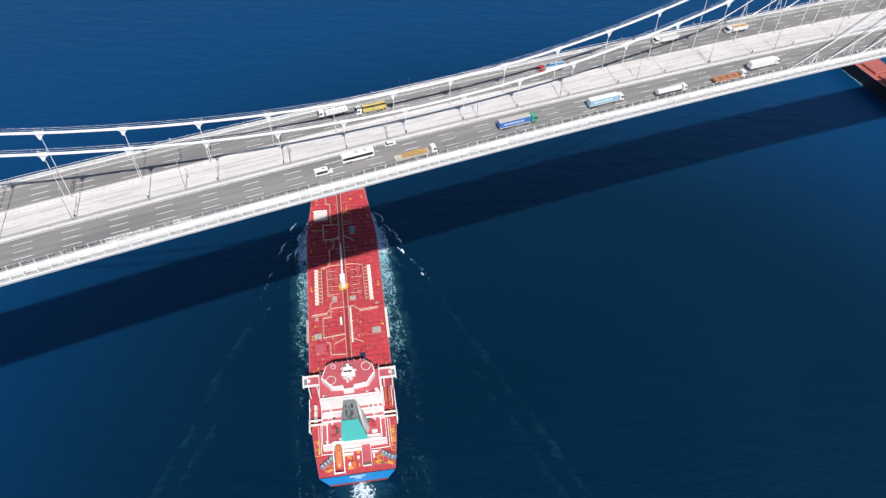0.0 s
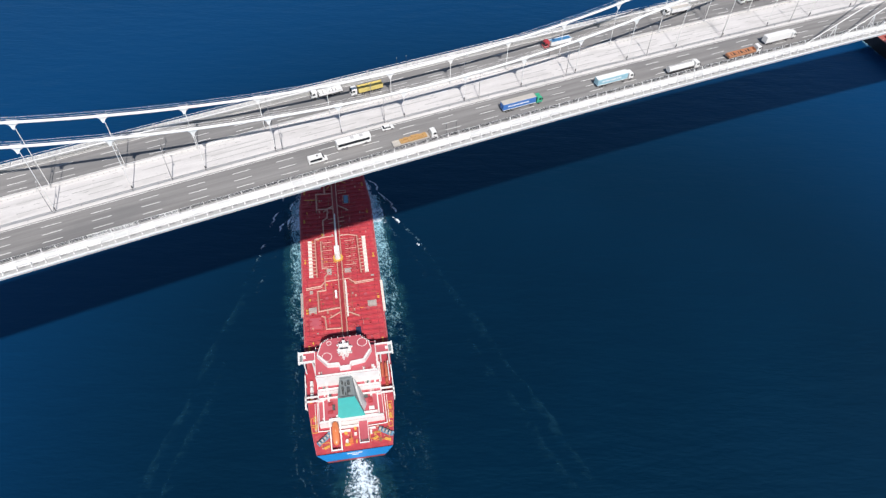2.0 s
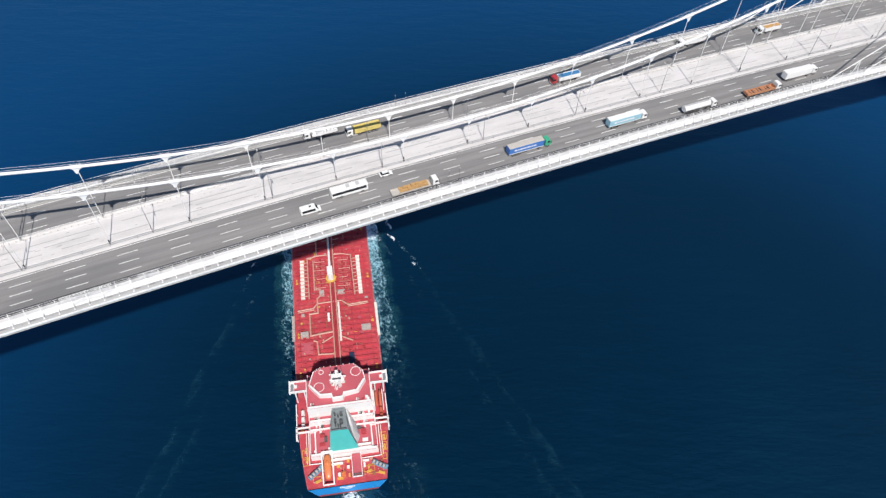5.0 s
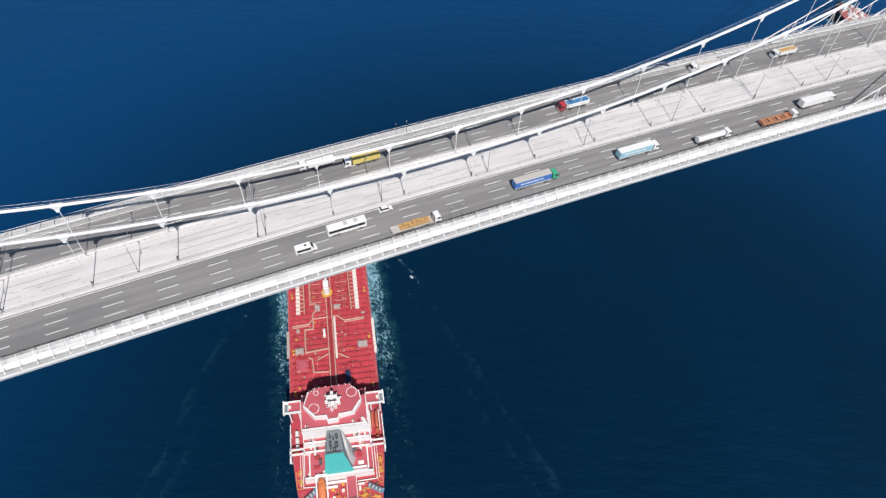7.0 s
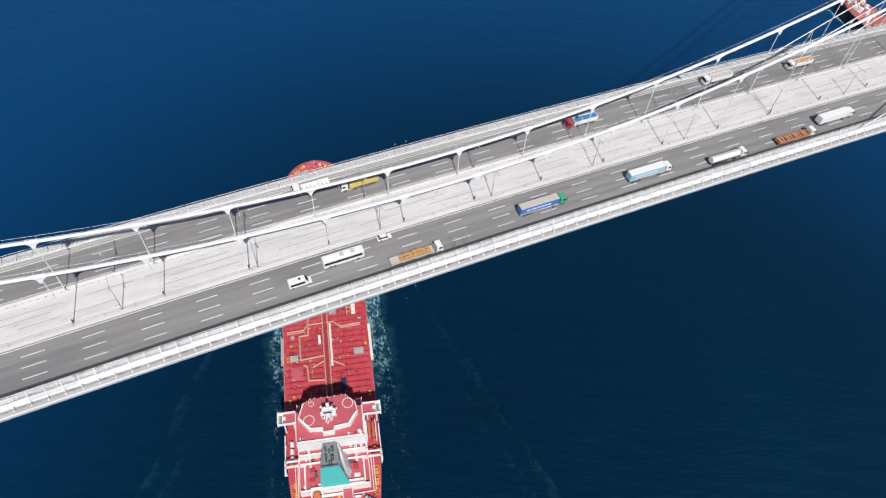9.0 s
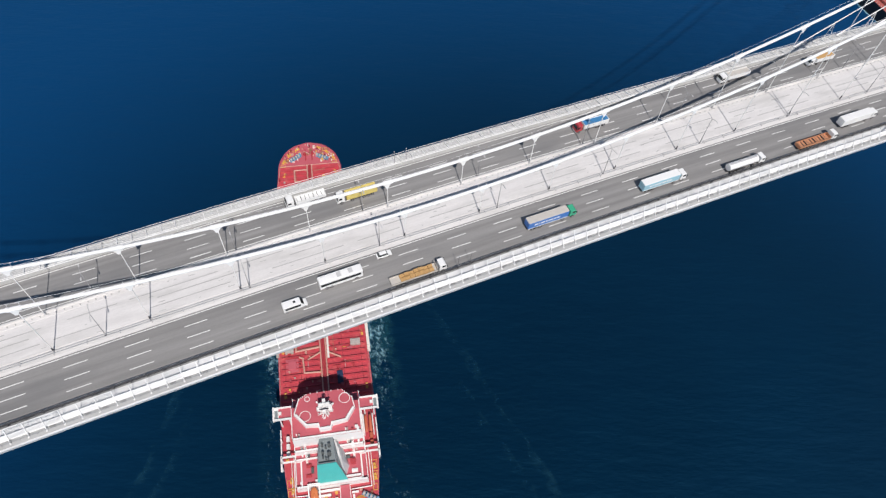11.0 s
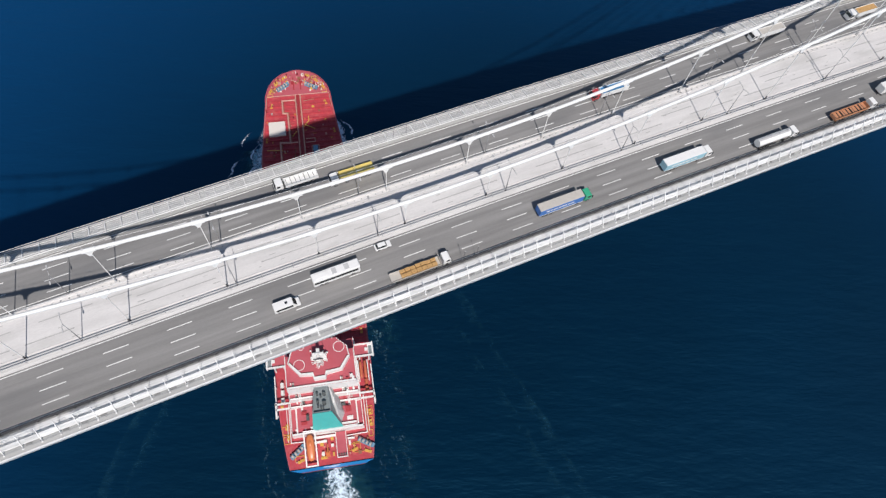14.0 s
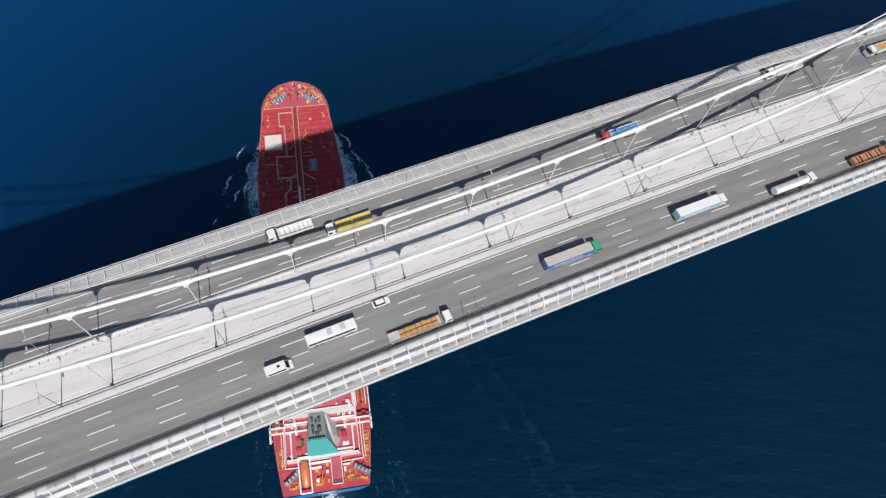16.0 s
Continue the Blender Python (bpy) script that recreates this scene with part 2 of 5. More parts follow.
def foam_material(name, cover, scale, colour=(0.72, 0.80, 0.84), stretch=(1, 1, 1), most=0.9, sharp=0.16):
    """Broken foam: white flecks with open water between; UV x is the density across the sheet."""
    m = bpy.data.materials.new(name)
    m.use_nodes = True
    N, K = m.node_tree.nodes, m.node_tree.links.new
    b = N["Principled BSDF"]
    b.inputs["Base Color"].default_value = (*colour, 1)
    b.inputs["Roughness"].default_value = 0.8
    geo = N.new("ShaderNodeNewGeometry")
    mp = N.new("ShaderNodeMapping")
    mp.inputs["Rotation"].default_value = (0, 0, radians(14.5))
    mp.inputs["Scale"].default_value = stretch
    K(geo.outputs["Position"], mp.inputs["Vector"])
    fine, mid, large = [N.new("ShaderNodeTexNoise") for _ in range(3)]
    for n, s, d, r, w in ((fine, scale, 8, 0.7, 0.6), (mid, scale * 0.3, 5, 0.6, 1.2), (large, scale * 0.07, 2, 0.5, 0.0)):
        n.inputs["Scale"].default_value, n.inputs["Detail"].default_value = s, d
        n.inputs["Roughness"].default_value, n.inputs["Distortion"].default_value = r, w
        K(mp.outputs["Vector"], n.inputs["Vector"])
    uv = N.new("ShaderNodeUVMap")
    sep = N.new("ShaderNodeSeparateXYZ")
    K(uv.outputs["UV"], sep.inputs[0])

    def plus(a, weight, b_out):
        q = N.new("ShaderNodeMath")
        q.operation = "MULTIPLY_ADD"
        q.inputs[1].default_value = weight
        K(a, q.inputs[0]), K(b_out, q.inputs[2])
        return q.outputs[0]

    total = plus(mid.outputs["Fac"], 0.7, fine.outputs["Fac"])
    total = plus(large.outputs["Fac"], 0.35, total)
    total = plus(sep.outputs["X"], 0.5, total)
    r = N.new("ShaderNodeMapRange")
    r.inputs["From Min"].default_value, r.inputs["From Max"].default_value = 1.5 - cover, 1.5 - cover + sharp
    r.inputs["To Max"].default_value = most
    K(total, r.inputs["Value"])
    edge = N.new("ShaderNodeMapRange")
    edge.inputs["From Max"].default_value = 0.2
    K(sep.outputs["X"], edge.inputs["Value"])
    gate = N.new("ShaderNodeMath")
    gate.operation = "MULTIPLY"
    K(r.outputs["Result"], gate.inputs[0]), K(edge.outputs["Result"], gate.inputs[1])
    K(gate.outputs[0], b.inputs["Alpha"])
    return m


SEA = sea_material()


def slope_at(x):
    """The road's slope along the span, in degrees."""
    return math.degrees(math.atan((crest(x + 1) - crest(x - 1)) / 2))


# ---- mesh helpers ----
def sweep(bm, pts, r, n=10):
    """One round tube through all the points, in an x-z plane."""
    rings = []
    for i, p in enumerate(pts):
        a, b = Vector(pts[max(0, i - 1)]), Vector(pts[min(len(pts) - 1, i + 1)])
        d = (b - a).normalized()
        u = Vector((0, 1, 0))
        w = d.cross(u)
        rings.append([bm.verts.new(Vector(p) + r * (math.cos(2 * math.pi * k / n) * u + math.sin(2 * math.pi * k / n) * w)) for k in range(n)])
    for a, b in zip(rings, rings[1:]):
        for k in range(n):
            bm.faces.new((a[k], a[(k + 1) % n], b[(k + 1) % n], b[k]))


def box(bm, x0, x1, y0, y1, z0, z1, m=None):
    v = [bm.verts.new((x, y, z)) for x in (x0, x1) for y in (y0, y1) for z in (z0, z1)]
    if m is not None:
        for w in v:
            w.co = m @ w.co
    for f in ((0, 1, 3, 2), (4, 6, 7, 5), (0, 4, 5, 1), (2, 3, 7, 6), (0, 2, 6, 4), (1, 5, 7, 3)):
        bm.faces.new([v[i] for i in f])


def tube(bm, a, b, r, n=8, r2=None, caps=True):
    a, b = Vector(a), Vector(b)
    d = (b - a).normalized()
    u = d.orthogonal().normalized()
    w = d.cross(u)
    r2 = r if r2 is None else r2
    rings = []
    for p, q in ((a, r), (b, r2)):
        rings.append([bm.verts.new(p + q * (math.cos(2 * math.pi * i / n) * u + math.sin(2 * math.pi * i / n) * w)) for i in range(n)])
    for i in range(n):
        bm.faces.new((rings[0][i], rings[0][(i + 1) % n], rings[1][(i + 1) % n], rings[1][i]))
    if caps:
        bm.faces.new(rings[0][::-1])
        bm.faces.new(rings[1])


def path_tube(bm, pts, r, n=6):
    for a, b in zip(pts, pts[1:]):
        a, b = Vector(a), Vector(b)
        d = (b - a).normalized() * r * 0.6
        tube(bm, a - d, b + d, r, n)


def prism(bm, outline, z0, z1, top=1.0, centre=(0, 0)):
    """A closed outline in plan, raised from z0 to z1; top scales it about centre."""
    lo = [bm.verts.new((x, y, z0)) for x, y in outline]
    hi = [bm.verts.new((centre[0] + (x - centre[0]) * top, centre[1] + (y - centre[1]) * top, z1)) for x, y in outline]
    n = len(outline)
    for i in range(n):
        bm.faces.new((lo[i], lo[(i + 1) % n], hi[(i + 1) % n], hi[i]))
    bm.faces.new(hi)
    bm.faces.new(lo[::-1])


def extrude_profile(bm, profile, x0, x1):
    """A closed outline in y, z drawn along x."""
    a = [bm.verts.new((x0, y, z)) for y, z in profile]
    b = [bm.verts.new((x1, y, z)) for y, z in profile]
    n = len(profile)
    for i in range(n):
        bm.faces.new((a[i], a[(i + 1) % n], b[(i + 1) % n], b[i]))
    bm.faces.new(a[::-1])
    bm.faces.new(b)


def mesh_of(name, bm, material, bevel=0.0, smooth=False):
    bmesh.ops.recalc_face_normals(bm, faces=bm.faces)
    if bevel:
        bmesh.ops.bevel(bm, geom=bm.edges[:], offset=bevel, segments=1, affect="EDGES")
    me = bpy.data.meshes.new(name)
    bm.to_mesh(me)
    bm.free()
    me.materials.append(material)
    if smooth:
        for p in me.polygons:
            p.use_smooth = True
    return me


def part(name, bm, material, parent, label="", bevel=0.0, smooth=False, kind=""):
    ob = new(name, mesh_of(name, bm, material, bevel, smooth))
    ob.parent = parent
    return tagged(ob, label, "", "", kind)


def put(name, me, parent, at, rot=0.0, label=""):
    """One more object on a shared mesh."""
    ob = new(name, me)
    ob.parent = parent
    ob.matrix_local = pose(*at, 0, 0, rot)
    return tagged(ob, label)


def thing(name, m, label, category, group="", kind=""):
    ob = new(name)
    ob.matrix_world = m
    return tagged(ob, label, category, group, kind)


def B():
    return bmesh.new()


# ---- sea ----
bm = B()
half, n = 4200, 24
grid = [[bm.verts.new((-half + 2 * half * i / n, -half + 2 * half * j / n, 0)) for j in range(n + 1)] for i in range(n + 1)]
for i in range(n):
    for j in range(n):
        bm.faces.new((grid[i][j], grid[i + 1][j], grid[i + 1][j + 1], grid[i][j + 1]))
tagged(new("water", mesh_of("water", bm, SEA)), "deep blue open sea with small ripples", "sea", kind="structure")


# ---- bridge ----
X0, X1 = -715.0, 745.0
NEAR_A, NEAR_B = -15.5, -2.0        # road on the side of the fence the sun strikes first
FAR_A, FAR_B = 12.7, 25.2
EDGE_A, EDGE_B = -21.9, 29.8
MID = 5.8
bridge = thing("suspension_bridge", pose(0, 0, DECK), "white suspension bridge with grey roads and a pale median", "bridge")

bm = B()
extrude_profile(bm, [(EDGE_A, -0.35), (EDGE_A, -0.9), (EDGE_A + 7, -5.5), (EDGE_B - 7, -5.5), (EDGE_B, -0.9), (EDGE_B, -0.35)], X0, X1)
part("girder", bm, STEEL_GREY, bridge, "grey steel box girder")
for name, a, b, top, m, label in (
        ("walkway", EDGE_A + 0.45, -15.75, -0.05, CONCRETE_GREY, "grey edge walkway"),
        ("walkway", 25.45, EDGE_B - 0.45, -0.05, CONCRETE_GREY, "grey edge walkway"),
        ("road_surface", NEAR_A, NEAR_B - 0.25, 0.0, ASPHALT, "worn grey asphalt"),
        ("road_surface", FAR_A + 0.25, FAR_B, 0.0, ASPHALT, "worn grey asphalt"),
        ("median_slab", NEAR_B - 0.25, FAR_A + 0.25, 0.06, CONCRETE, "pale concrete median slab")):
    bm = B()
    extrude_profile(bm, [(a, -0.4), (b, -0.4), (b, top), (a, top)], X0, X1)
    part(name, bm, m, bridge, label)
for y in (EDGE_A + 0.2, EDGE_B - 0.2):
    bm = B()
    extrude_profile(bm, [(y - 0.2, -0.5), (y + 0.14, -0.5), (y + 0.14, 0.2), (y - 0.2, 0.2)], X0, X1)
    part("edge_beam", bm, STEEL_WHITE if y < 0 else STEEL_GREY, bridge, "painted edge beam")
# kerbs, edge lines and guard rails beside the roads
for y in (NEAR_A - 0.13, FAR_B + 0.13):
    bm = B()
    extrude_profile(bm, [(y - 0.13, -0.3), (y + 0.13, -0.3), (y + 0.1, 0.2), (y - 0.1, 0.2)], X0, X1)
    part("kerb", bm, CONCRETE_GREY, bridge)
for y in (NEAR_B - 0.75, FAR_A + 0.75, NEAR_A + 0.5, FAR_B - 0.5):
    bm = B()
    extrude_profile(bm, [(y - 0.1, 0.0), (y + 0.1, 0.0), (y + 0.1, 0.006), (y - 0.1, 0.006)], X0, X1)
    part("edge_line", bm, PAINT, bridge)
# low steps and service troughs on the median
for y, w, h, m in ((-1.55, 0.28, 0.12, CONCRETE), (12.3, 0.22, 0.6, CONCRETE), (0.75, 0.2, 0.16, CONCRETE), (10.85, 0.2, 0.16, CONCRETE)):
    bm = B()
    extrude_profile(bm, [(y - w, 0.0), (y + w, 0.0), (y + w * 0.7, h), (y - w * 0.7, h)], X0, X1)
    part("median_kerb", bm, m, bridge)
rnd = random.Random(4)
for y in (3.4, 5.9, 8.0):
    bm = B()
    x = -240.0
    while x < 420:
        run = rnd.uniform(8, 24)
        box(bm, x, x + run, y - 0.14, y + 0.14, 0.05, 0.068)
        x += run + (rnd.uniform(2, 14) if y in (3.4, 8.0) else rnd.uniform(10, 50))
    part("duct_cover", bm, STRIPE, bridge, "dark duct covers", kind="stuff")
# small dark flecks scattered over the median slab
bm = B()
for _ in range(230):
    x, y = rnd.uniform(-230, 380), rnd.choice((1.6, 1.9, 4.6, 5.7, 7.1, 9.8, 10.2)) + rnd.uniform(-0.4, 0.4)
    box(bm, x, x + rnd.uniform(0.2, 1.9), y - rnd.uniform(0.05, 0.14), y + rnd.uniform(0.05, 0.14), 0.05, 0.07)
part("drain_grate", bm, STRIPE, bridge, "small dark flecks", kind="stuff")
# shade behind the guard rail, laid in as a dark strip
bm = B()
extrude_profile(bm, [(-16.2, -0.1), (-15.85, -0.1), (-15.85, -0.03), (-16.2, -0.03)], X0, X1)
part("drain_channel", bm, GRATE_SHADE, bridge, "dark strip of rail shade beside the road")
# guard rails: dark tubes on posts
for y, z_list, r in ((-15.95, (0.5, 0.95, 1.4), 0.085), (25.5, (0.5, 0.95), 0.05), (-0.55, (0.95,), 0.06), (-1.2, (0.95,), 0.06), (12.15, (0.9,), 0.06), (12.5, (0.6,), 0.06)):
    for z in z_list:
        bm = B()
        box(bm, -300, 480, y - r, y + r, z - 0.09, z + 0.09)
        part("guard_rail", bm, STEEL_DARK if y < -10 else STEEL_GREY, bridge, "dark guard rail" if y < -10 else "")
for y, m, w in ((-15.95, STEEL_DARK, 0.14), (25.65, GALV, 0.07), (-0.55, GALV, 0.06), (-1.2, GALV, 0.06), (12.3, GALV, 0.06)):
    bm = B()
    for i in range(-74, 110):
        x = i * 4.05 + 1.2
        if w > 0.1 or i % 2 == 0:
            box(bm, x - w * 0.7, x + w * 0.7, y - w, y + w, 0, 1.6 if w > 0.1 else 0.95)
    part("guard_post", bm, m, bridge, "row of short posts", kind="stuff")
bm = B()
for i in range(-150, 240):
    box(bm, i * 2.0 - 0.1, i * 2.0 + 0.1, 11.2, 11.4, 0.06, 0.5)
part("median_post", bm, CONCRETE_GREY, bridge, "row of small grey posts", kind="stuff")

# wind screen on the sunny edge: tall posts that lean in over the walkway, slats low down, thin rails above
LEAN = (2.2, 3.7)                  # how far in and up a post reaches


def on_post(u):
    """A place along a leaning post, from its foot (0) to its tip (1)."""
    return -20.5 + LEAN[0] * u, LEAN[1] * u


rib = B()
angle = math.degrees(math.atan2(LEAN[0], LEAN[1]))
reach = math.hypot(*LEAN)
box(rib, -0.1, 0.1, -0.16, 0.16, -0.05, reach * 0.6, pose(0, -0.75, 0, -angle))
box(rib, -0.085, 0.085, -0.1, 0.1, reach * 0.6, reach, pose(0, -0.75, 0, -angle))
box(rib, -0.2, 0.2, -1.15, -0.3, -0.05, 0.12)
tube(rib, (0, 1.6, 0.0), (0, 0.1, 1.55), 0.07, 6)
rib = mesh_of("screen_rib", rib, STEEL_WHITE)
def grooved(count, low, high, deep, m):
    """One pressed sheet with raised bands along x, from low to high across, set by m."""
    step = (high - low) / count
    line = []
    for k in range(count):
        q = low + k * step
        line += [(q, 0.03), (q + 0.6 * step, 0.03), (q + 0.65 * step, 0.03 - deep), (q + 0.95 * step, 0.03 - deep)]
    line += [(high, -0.05 - deep), (low, -0.05 - deep)]
    sheet_bm = B()
    extrude_profile(sheet_bm, [tuple((m @ Vector((0, c, d)))[1:]) for c, d in line], 0.12, 3.93)
    return sheet_bm


panel = grooved(4, reach * 0.27, reach * 0.56, 0.12, pose(0, -0.75, 0, 90 - angle))
panel = mesh_of("screen_panel", panel, SCREEN)
sill = B()
extrude_profile(sill, [(0.1, -0.06), (0.12, 0.1), (1.0, 0.34), (2.9, 0.16), (3.3, 0.14), (3.3, -0.06)], 0.02, 4.03)
sill = mesh_of("screen_apron", sill, APRON)
far_rib = B()
pr = [(0.0, 0.0), (0.4, 0.0), (3.8, 1.4), (3.75, 1.7), (0.1, 0.75)]
extrude_profile(far_rib, pr, -0.1, 0.1)
box(far_rib, -0.14, 0.14, -0.15, 0.5, -0.05, 0.3)
tube(far_rib, (0, 3.45, -0.05), (0, 3.5, 1.45), 0.08, 6)
far_rib = mesh_of("screen_rib", far_rib, STEEL_WHITE)
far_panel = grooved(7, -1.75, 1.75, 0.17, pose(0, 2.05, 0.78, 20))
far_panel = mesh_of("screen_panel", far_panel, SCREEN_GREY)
for y, z, r in ((*on_post(0.66), 0.03), (*on_post(0.77), 0.03), (*on_post(0.88), 0.03), (*on_post(0.99), 0.045), (28.98, 0.3, 0.07), (25.25, 1.68, 0.13), (25.95, 1.42, 0.1), (29.6, 1.0, 0.06), (28.1, 0.82, 0.03), (27.3, 1.12, 0.03), (26.6, 1.38, 0.03)):
    bm = B()
    tube(bm, (-234, y, z), (362, y, z), r, 8)
    part("screen_rail", bm, STEEL_WHITE, bridge, "long white rail of the wind screen")
mat_block = B()
box(mat_block, 0.5, 1.9, -0.3, 0.3, -0.05, -0.02)
mat_block = mesh_of("walkway_grate", mat_block, GRATE_SHADE)
for i in range(-58, 90):
    x = i * 4.05 + 1.2
    put("screen_rib", rib, bridge, (x, -19.75, 0))
    put("screen_panel", panel, bridge, (x, -19.75, 0))
    put("screen_apron", sill, bridge, (x, -19.75, 0))
    put("screen_rib", far_rib, bridge, (x, 29.1, 0), 180)
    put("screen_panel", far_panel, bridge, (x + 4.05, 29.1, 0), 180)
    if -40 < i < 80 and random.random() < 0.75:
        put("walkway_grate", mat_block, bridge, (x + random.uniform(-0.2, 0.2), -20.0, 0.0))
# handrail along the outer walkway
for y in (-20.7,):
    bm = B()
    for z in (0.55, 1.05):
        tube(bm, (-260, y, z), (420, y, z), 0.035, 5)
    for i in range(-130, 210):
        tube(bm, (i * 2.0, y, 0), (i * 2.0, y, 1.05), 0.035, 4)
    part("handrail", bm, GALV, bridge, "thin grey handrail", kind="stuff")

# lane dashes
dash = B()
box(dash, -3.0, 3.0, -0.11, 0.11, 0.0, 0.014)
dash = mesh_of("lane_dash", dash, PAINT)
for i in range(-16, 29):
    for y in (-5.6, -9.0, -12.4, 15.1, 18.3, 21.6):
        if i * 15.1 - 0.5 < -250 or i * 15.1 > 420:
            continue
        put("lane_dash", dash, bridge, (i * 15.1 - 1.05 + (6.0 if y > 0 else 0.0), y, 0), random.uniform(-0.25, 0.25))


def cable_z(x):
    d = abs(x - 13.0)
    near = min(d, 330.0)
    return 11.3 + 8.9e-4 * near ** 2 + 0.5874 * (d - near)


# main cables, hand ropes, hangers with their clamps
for y in (0.0, 11.6):
    xs = [X0 + (X1 - X0) * k / 160 for k in range(161)]
    bm = B()
    sweep(bm, [(a, y, cable_z(a)) for a in xs], 0.47, 12)
    part("main_cable", bm, STEEL_WHITE, bridge, "thick white main cable", smooth=True)
    for side in (-0.55, 0.55):
        bm = B()
        sweep(bm, [(a, y + side, cable_z(a) + 1.55) for a in xs], 0.035, 4)
        part("hand_rope", bm, STEEL_WHITE, bridge, "thin hand rope")
    for i in range(-16, 22):
        x = 24.0 * i - (0.7 if y else 0.0)
        zc = cable_z(x)
        slope = math.degrees(math.atan(2 * 8.9e-4 * (x - 13.0)))
        bm = B()
        tube(bm, (0, 0, crest(x) + 0.1), (0, 0, zc - 2.4), 0.115, 8)
        hanger = part("hanger", bm, STEEL_WHITE, bridge)
        hanger.matrix_local = pose(x, y, 0)
        # clamp: a sleeve round the cable with a funnel-shaped plate under it
        bm = B()
        tube(bm, (-1.5, 0, zc - 0.0), (1.5, 0, zc), 0.62, 12)
        for s in (-1, 1):
            outline = [(-1.5, zc - 0.45), (1.5, zc - 0.45), (0.75, zc - 1.3), (0.28, zc - 2.6), (-0.28, zc - 2.6), (-0.75, zc - 1.3)]
            a = [bm.verts.new((px, s * 0.12, pz)) for px, pz in outline]
            if s < 0:
                low = a
        for k in range(6):
            bm.faces.new((low[k], low[(k + 1) % 6], a[(k + 1) % 6], a[k]))
        bm.faces.new(low), bm.faces.new(a[::-1])
        for s in (-1.2, 1.2):
            for side in (-0.55, 0.55):
                tube(bm, (s, side * 0.7, zc + 0.4), (s, side, zc + 1.6), 0.04, 4)
        bmesh.ops.transform(bm, matrix=Matrix.Translation((0, 0, zc)) @ pose(0, 0, 0, 0, -slope, 0) @ Matrix.Translation((0, 0, -zc)), verts=bm.verts)
        part("clamp", bm, STEEL_WHITE, hanger, "white cable clamp")
        bm = B()
        tube(bm, (0, 0, crest(x)), (0, 0, crest(x) + 1.8), 0.2, 10)
        box(bm, -0.3, 0.3, -0.25, 0.25, crest(x) + 0.02, crest(x) + 0.35)
        part("socket", bm, STEEL_DARK if y == 0 else STEEL_GREY, hanger, "socket at the foot")

# stay cables, which begin at the edges and rise towards a tower out of sight
for y in (-18.2, 28.6):
    for k in range(12):
        x = 169.5 + 21.4 * k
        bm = B()
        foot = crest(x)
        tube(bm, (x, y, foot - 0.2), (720, y + (4 if y < 0 else -4), 235 + 1.5 * k), 0.2, 8)
        stay = part("stay_cable", bm, STEEL_WHITE, bridge, "white stay cable")
        bm = B()
        d = (Vector((720, y, 235)) - Vector((x, y, foot))).normalized()
        tube(bm, Vector((x, y, foot - 0.3)), Vector((x, y, foot - 0.3)) + 5 * d, 0.34, 8)
        part("anchor_tube", bm, STEEL_WHITE, stay)
        rise = (235 + 1.5 * k - foot) / (720 - x)
        bm = B()
        tube(bm, (x + 15, y - 0.3, crest(x + 15) - 0.05), (x + 17, y, foot + 17 * rise), 0.13, 6)
        tube(bm, (x + 19, y - 0.3, crest(x + 19) - 0.05), (x + 17, y, foot + 17 * rise), 0.13, 6)
        tube(bm, (x + 16, y, foot + 8 * rise), (x + 18, y, foot + 8 * rise), 0.08, 6)
        part("damper_strut", bm, STEEL_WHITE, stay, "white damper strut")


# the road and all that runs along it follow the crest of the span
for ob in [c for c in bridge.children if c.name.split(".")[0] not in ("main_cable", "hand_rope", "hanger", "stay_cable")]:
    if ob.location.length > 0:
        at, turn = ob.location.copy(), ob.matrix_basis.to_3x3().to_4x4()
        ob.matrix_basis = Matrix.Translation((at.x, at.y, at.z + crest(at.x))) @ pose(0, 0, 0, 0, -slope_at(at.x), 0) @ turn
        continue
    bm = B()
    bm.from_mesh(ob.data)
    for k in range(-21, 37):
        bmesh.ops.bisect_plane(bm, geom=bm.verts[:] + bm.edges[:] + bm.faces[:], plane_co=(k * 12.0 + 3.3, 0, 0), plane_no=(1, 0, 0))
    for v in bm.verts:
        v.co.z += crest(v.co.x)
    bm.to_mesh(ob.data)
    bm.free()


# ---- street lamps ----
def street_lamp():
    lamp = thing("street_lamp", pose(0, 0, 0), "slim grey street lamp on the bridge median", "street lamp", "lamps along the bridge")
    bm = B()
    tube(bm, (0, 0, 0), (0, 0, 11.5), 0.13, 8, 0.07)
    part("pole", bm, GALV, lamp, smooth=True)
    for s in (-1, 1):
        bm = B()
        path_tube(bm, [(0, 0, 11.3), (0, s * 0.9, 11.9), (0, s * 2.2, 12.1)], 0.06)
        arm = part("arm", bm, GALV, lamp)
        bm = B()
        box(bm, -0.16, 0.16, s * 2.2 - 0.45, s * 2.2 + 0.45, 11.98, 12.16)
        part("lamp_head", bm, STEEL_GREY, arm, bevel=0.04)
    bm = B()
    box(bm, -0.2, 0.2, -0.2, 0.2, 0, 0.5)
    part("base", bm, STEEL_DARK, lamp, "dark lamp base", bevel=0.05)
    return lamp


first = street_lamp()
first.matrix_world = pose(-7.9, -0.45, DECK + 0.06 + crest(-7.9))
for i in range(-6, 11):
    if i:
        copy_thing(first, pose(-7.9 + 37.7 * i, -0.45, DECK + 0.06 + crest(-7.9 + 37.7 * i)))
    copy_thing(first, pose(-8.3 + 37.7 * i, 12.35, DECK + 0.06 + crest(-8.3 + 37.7 * i)))


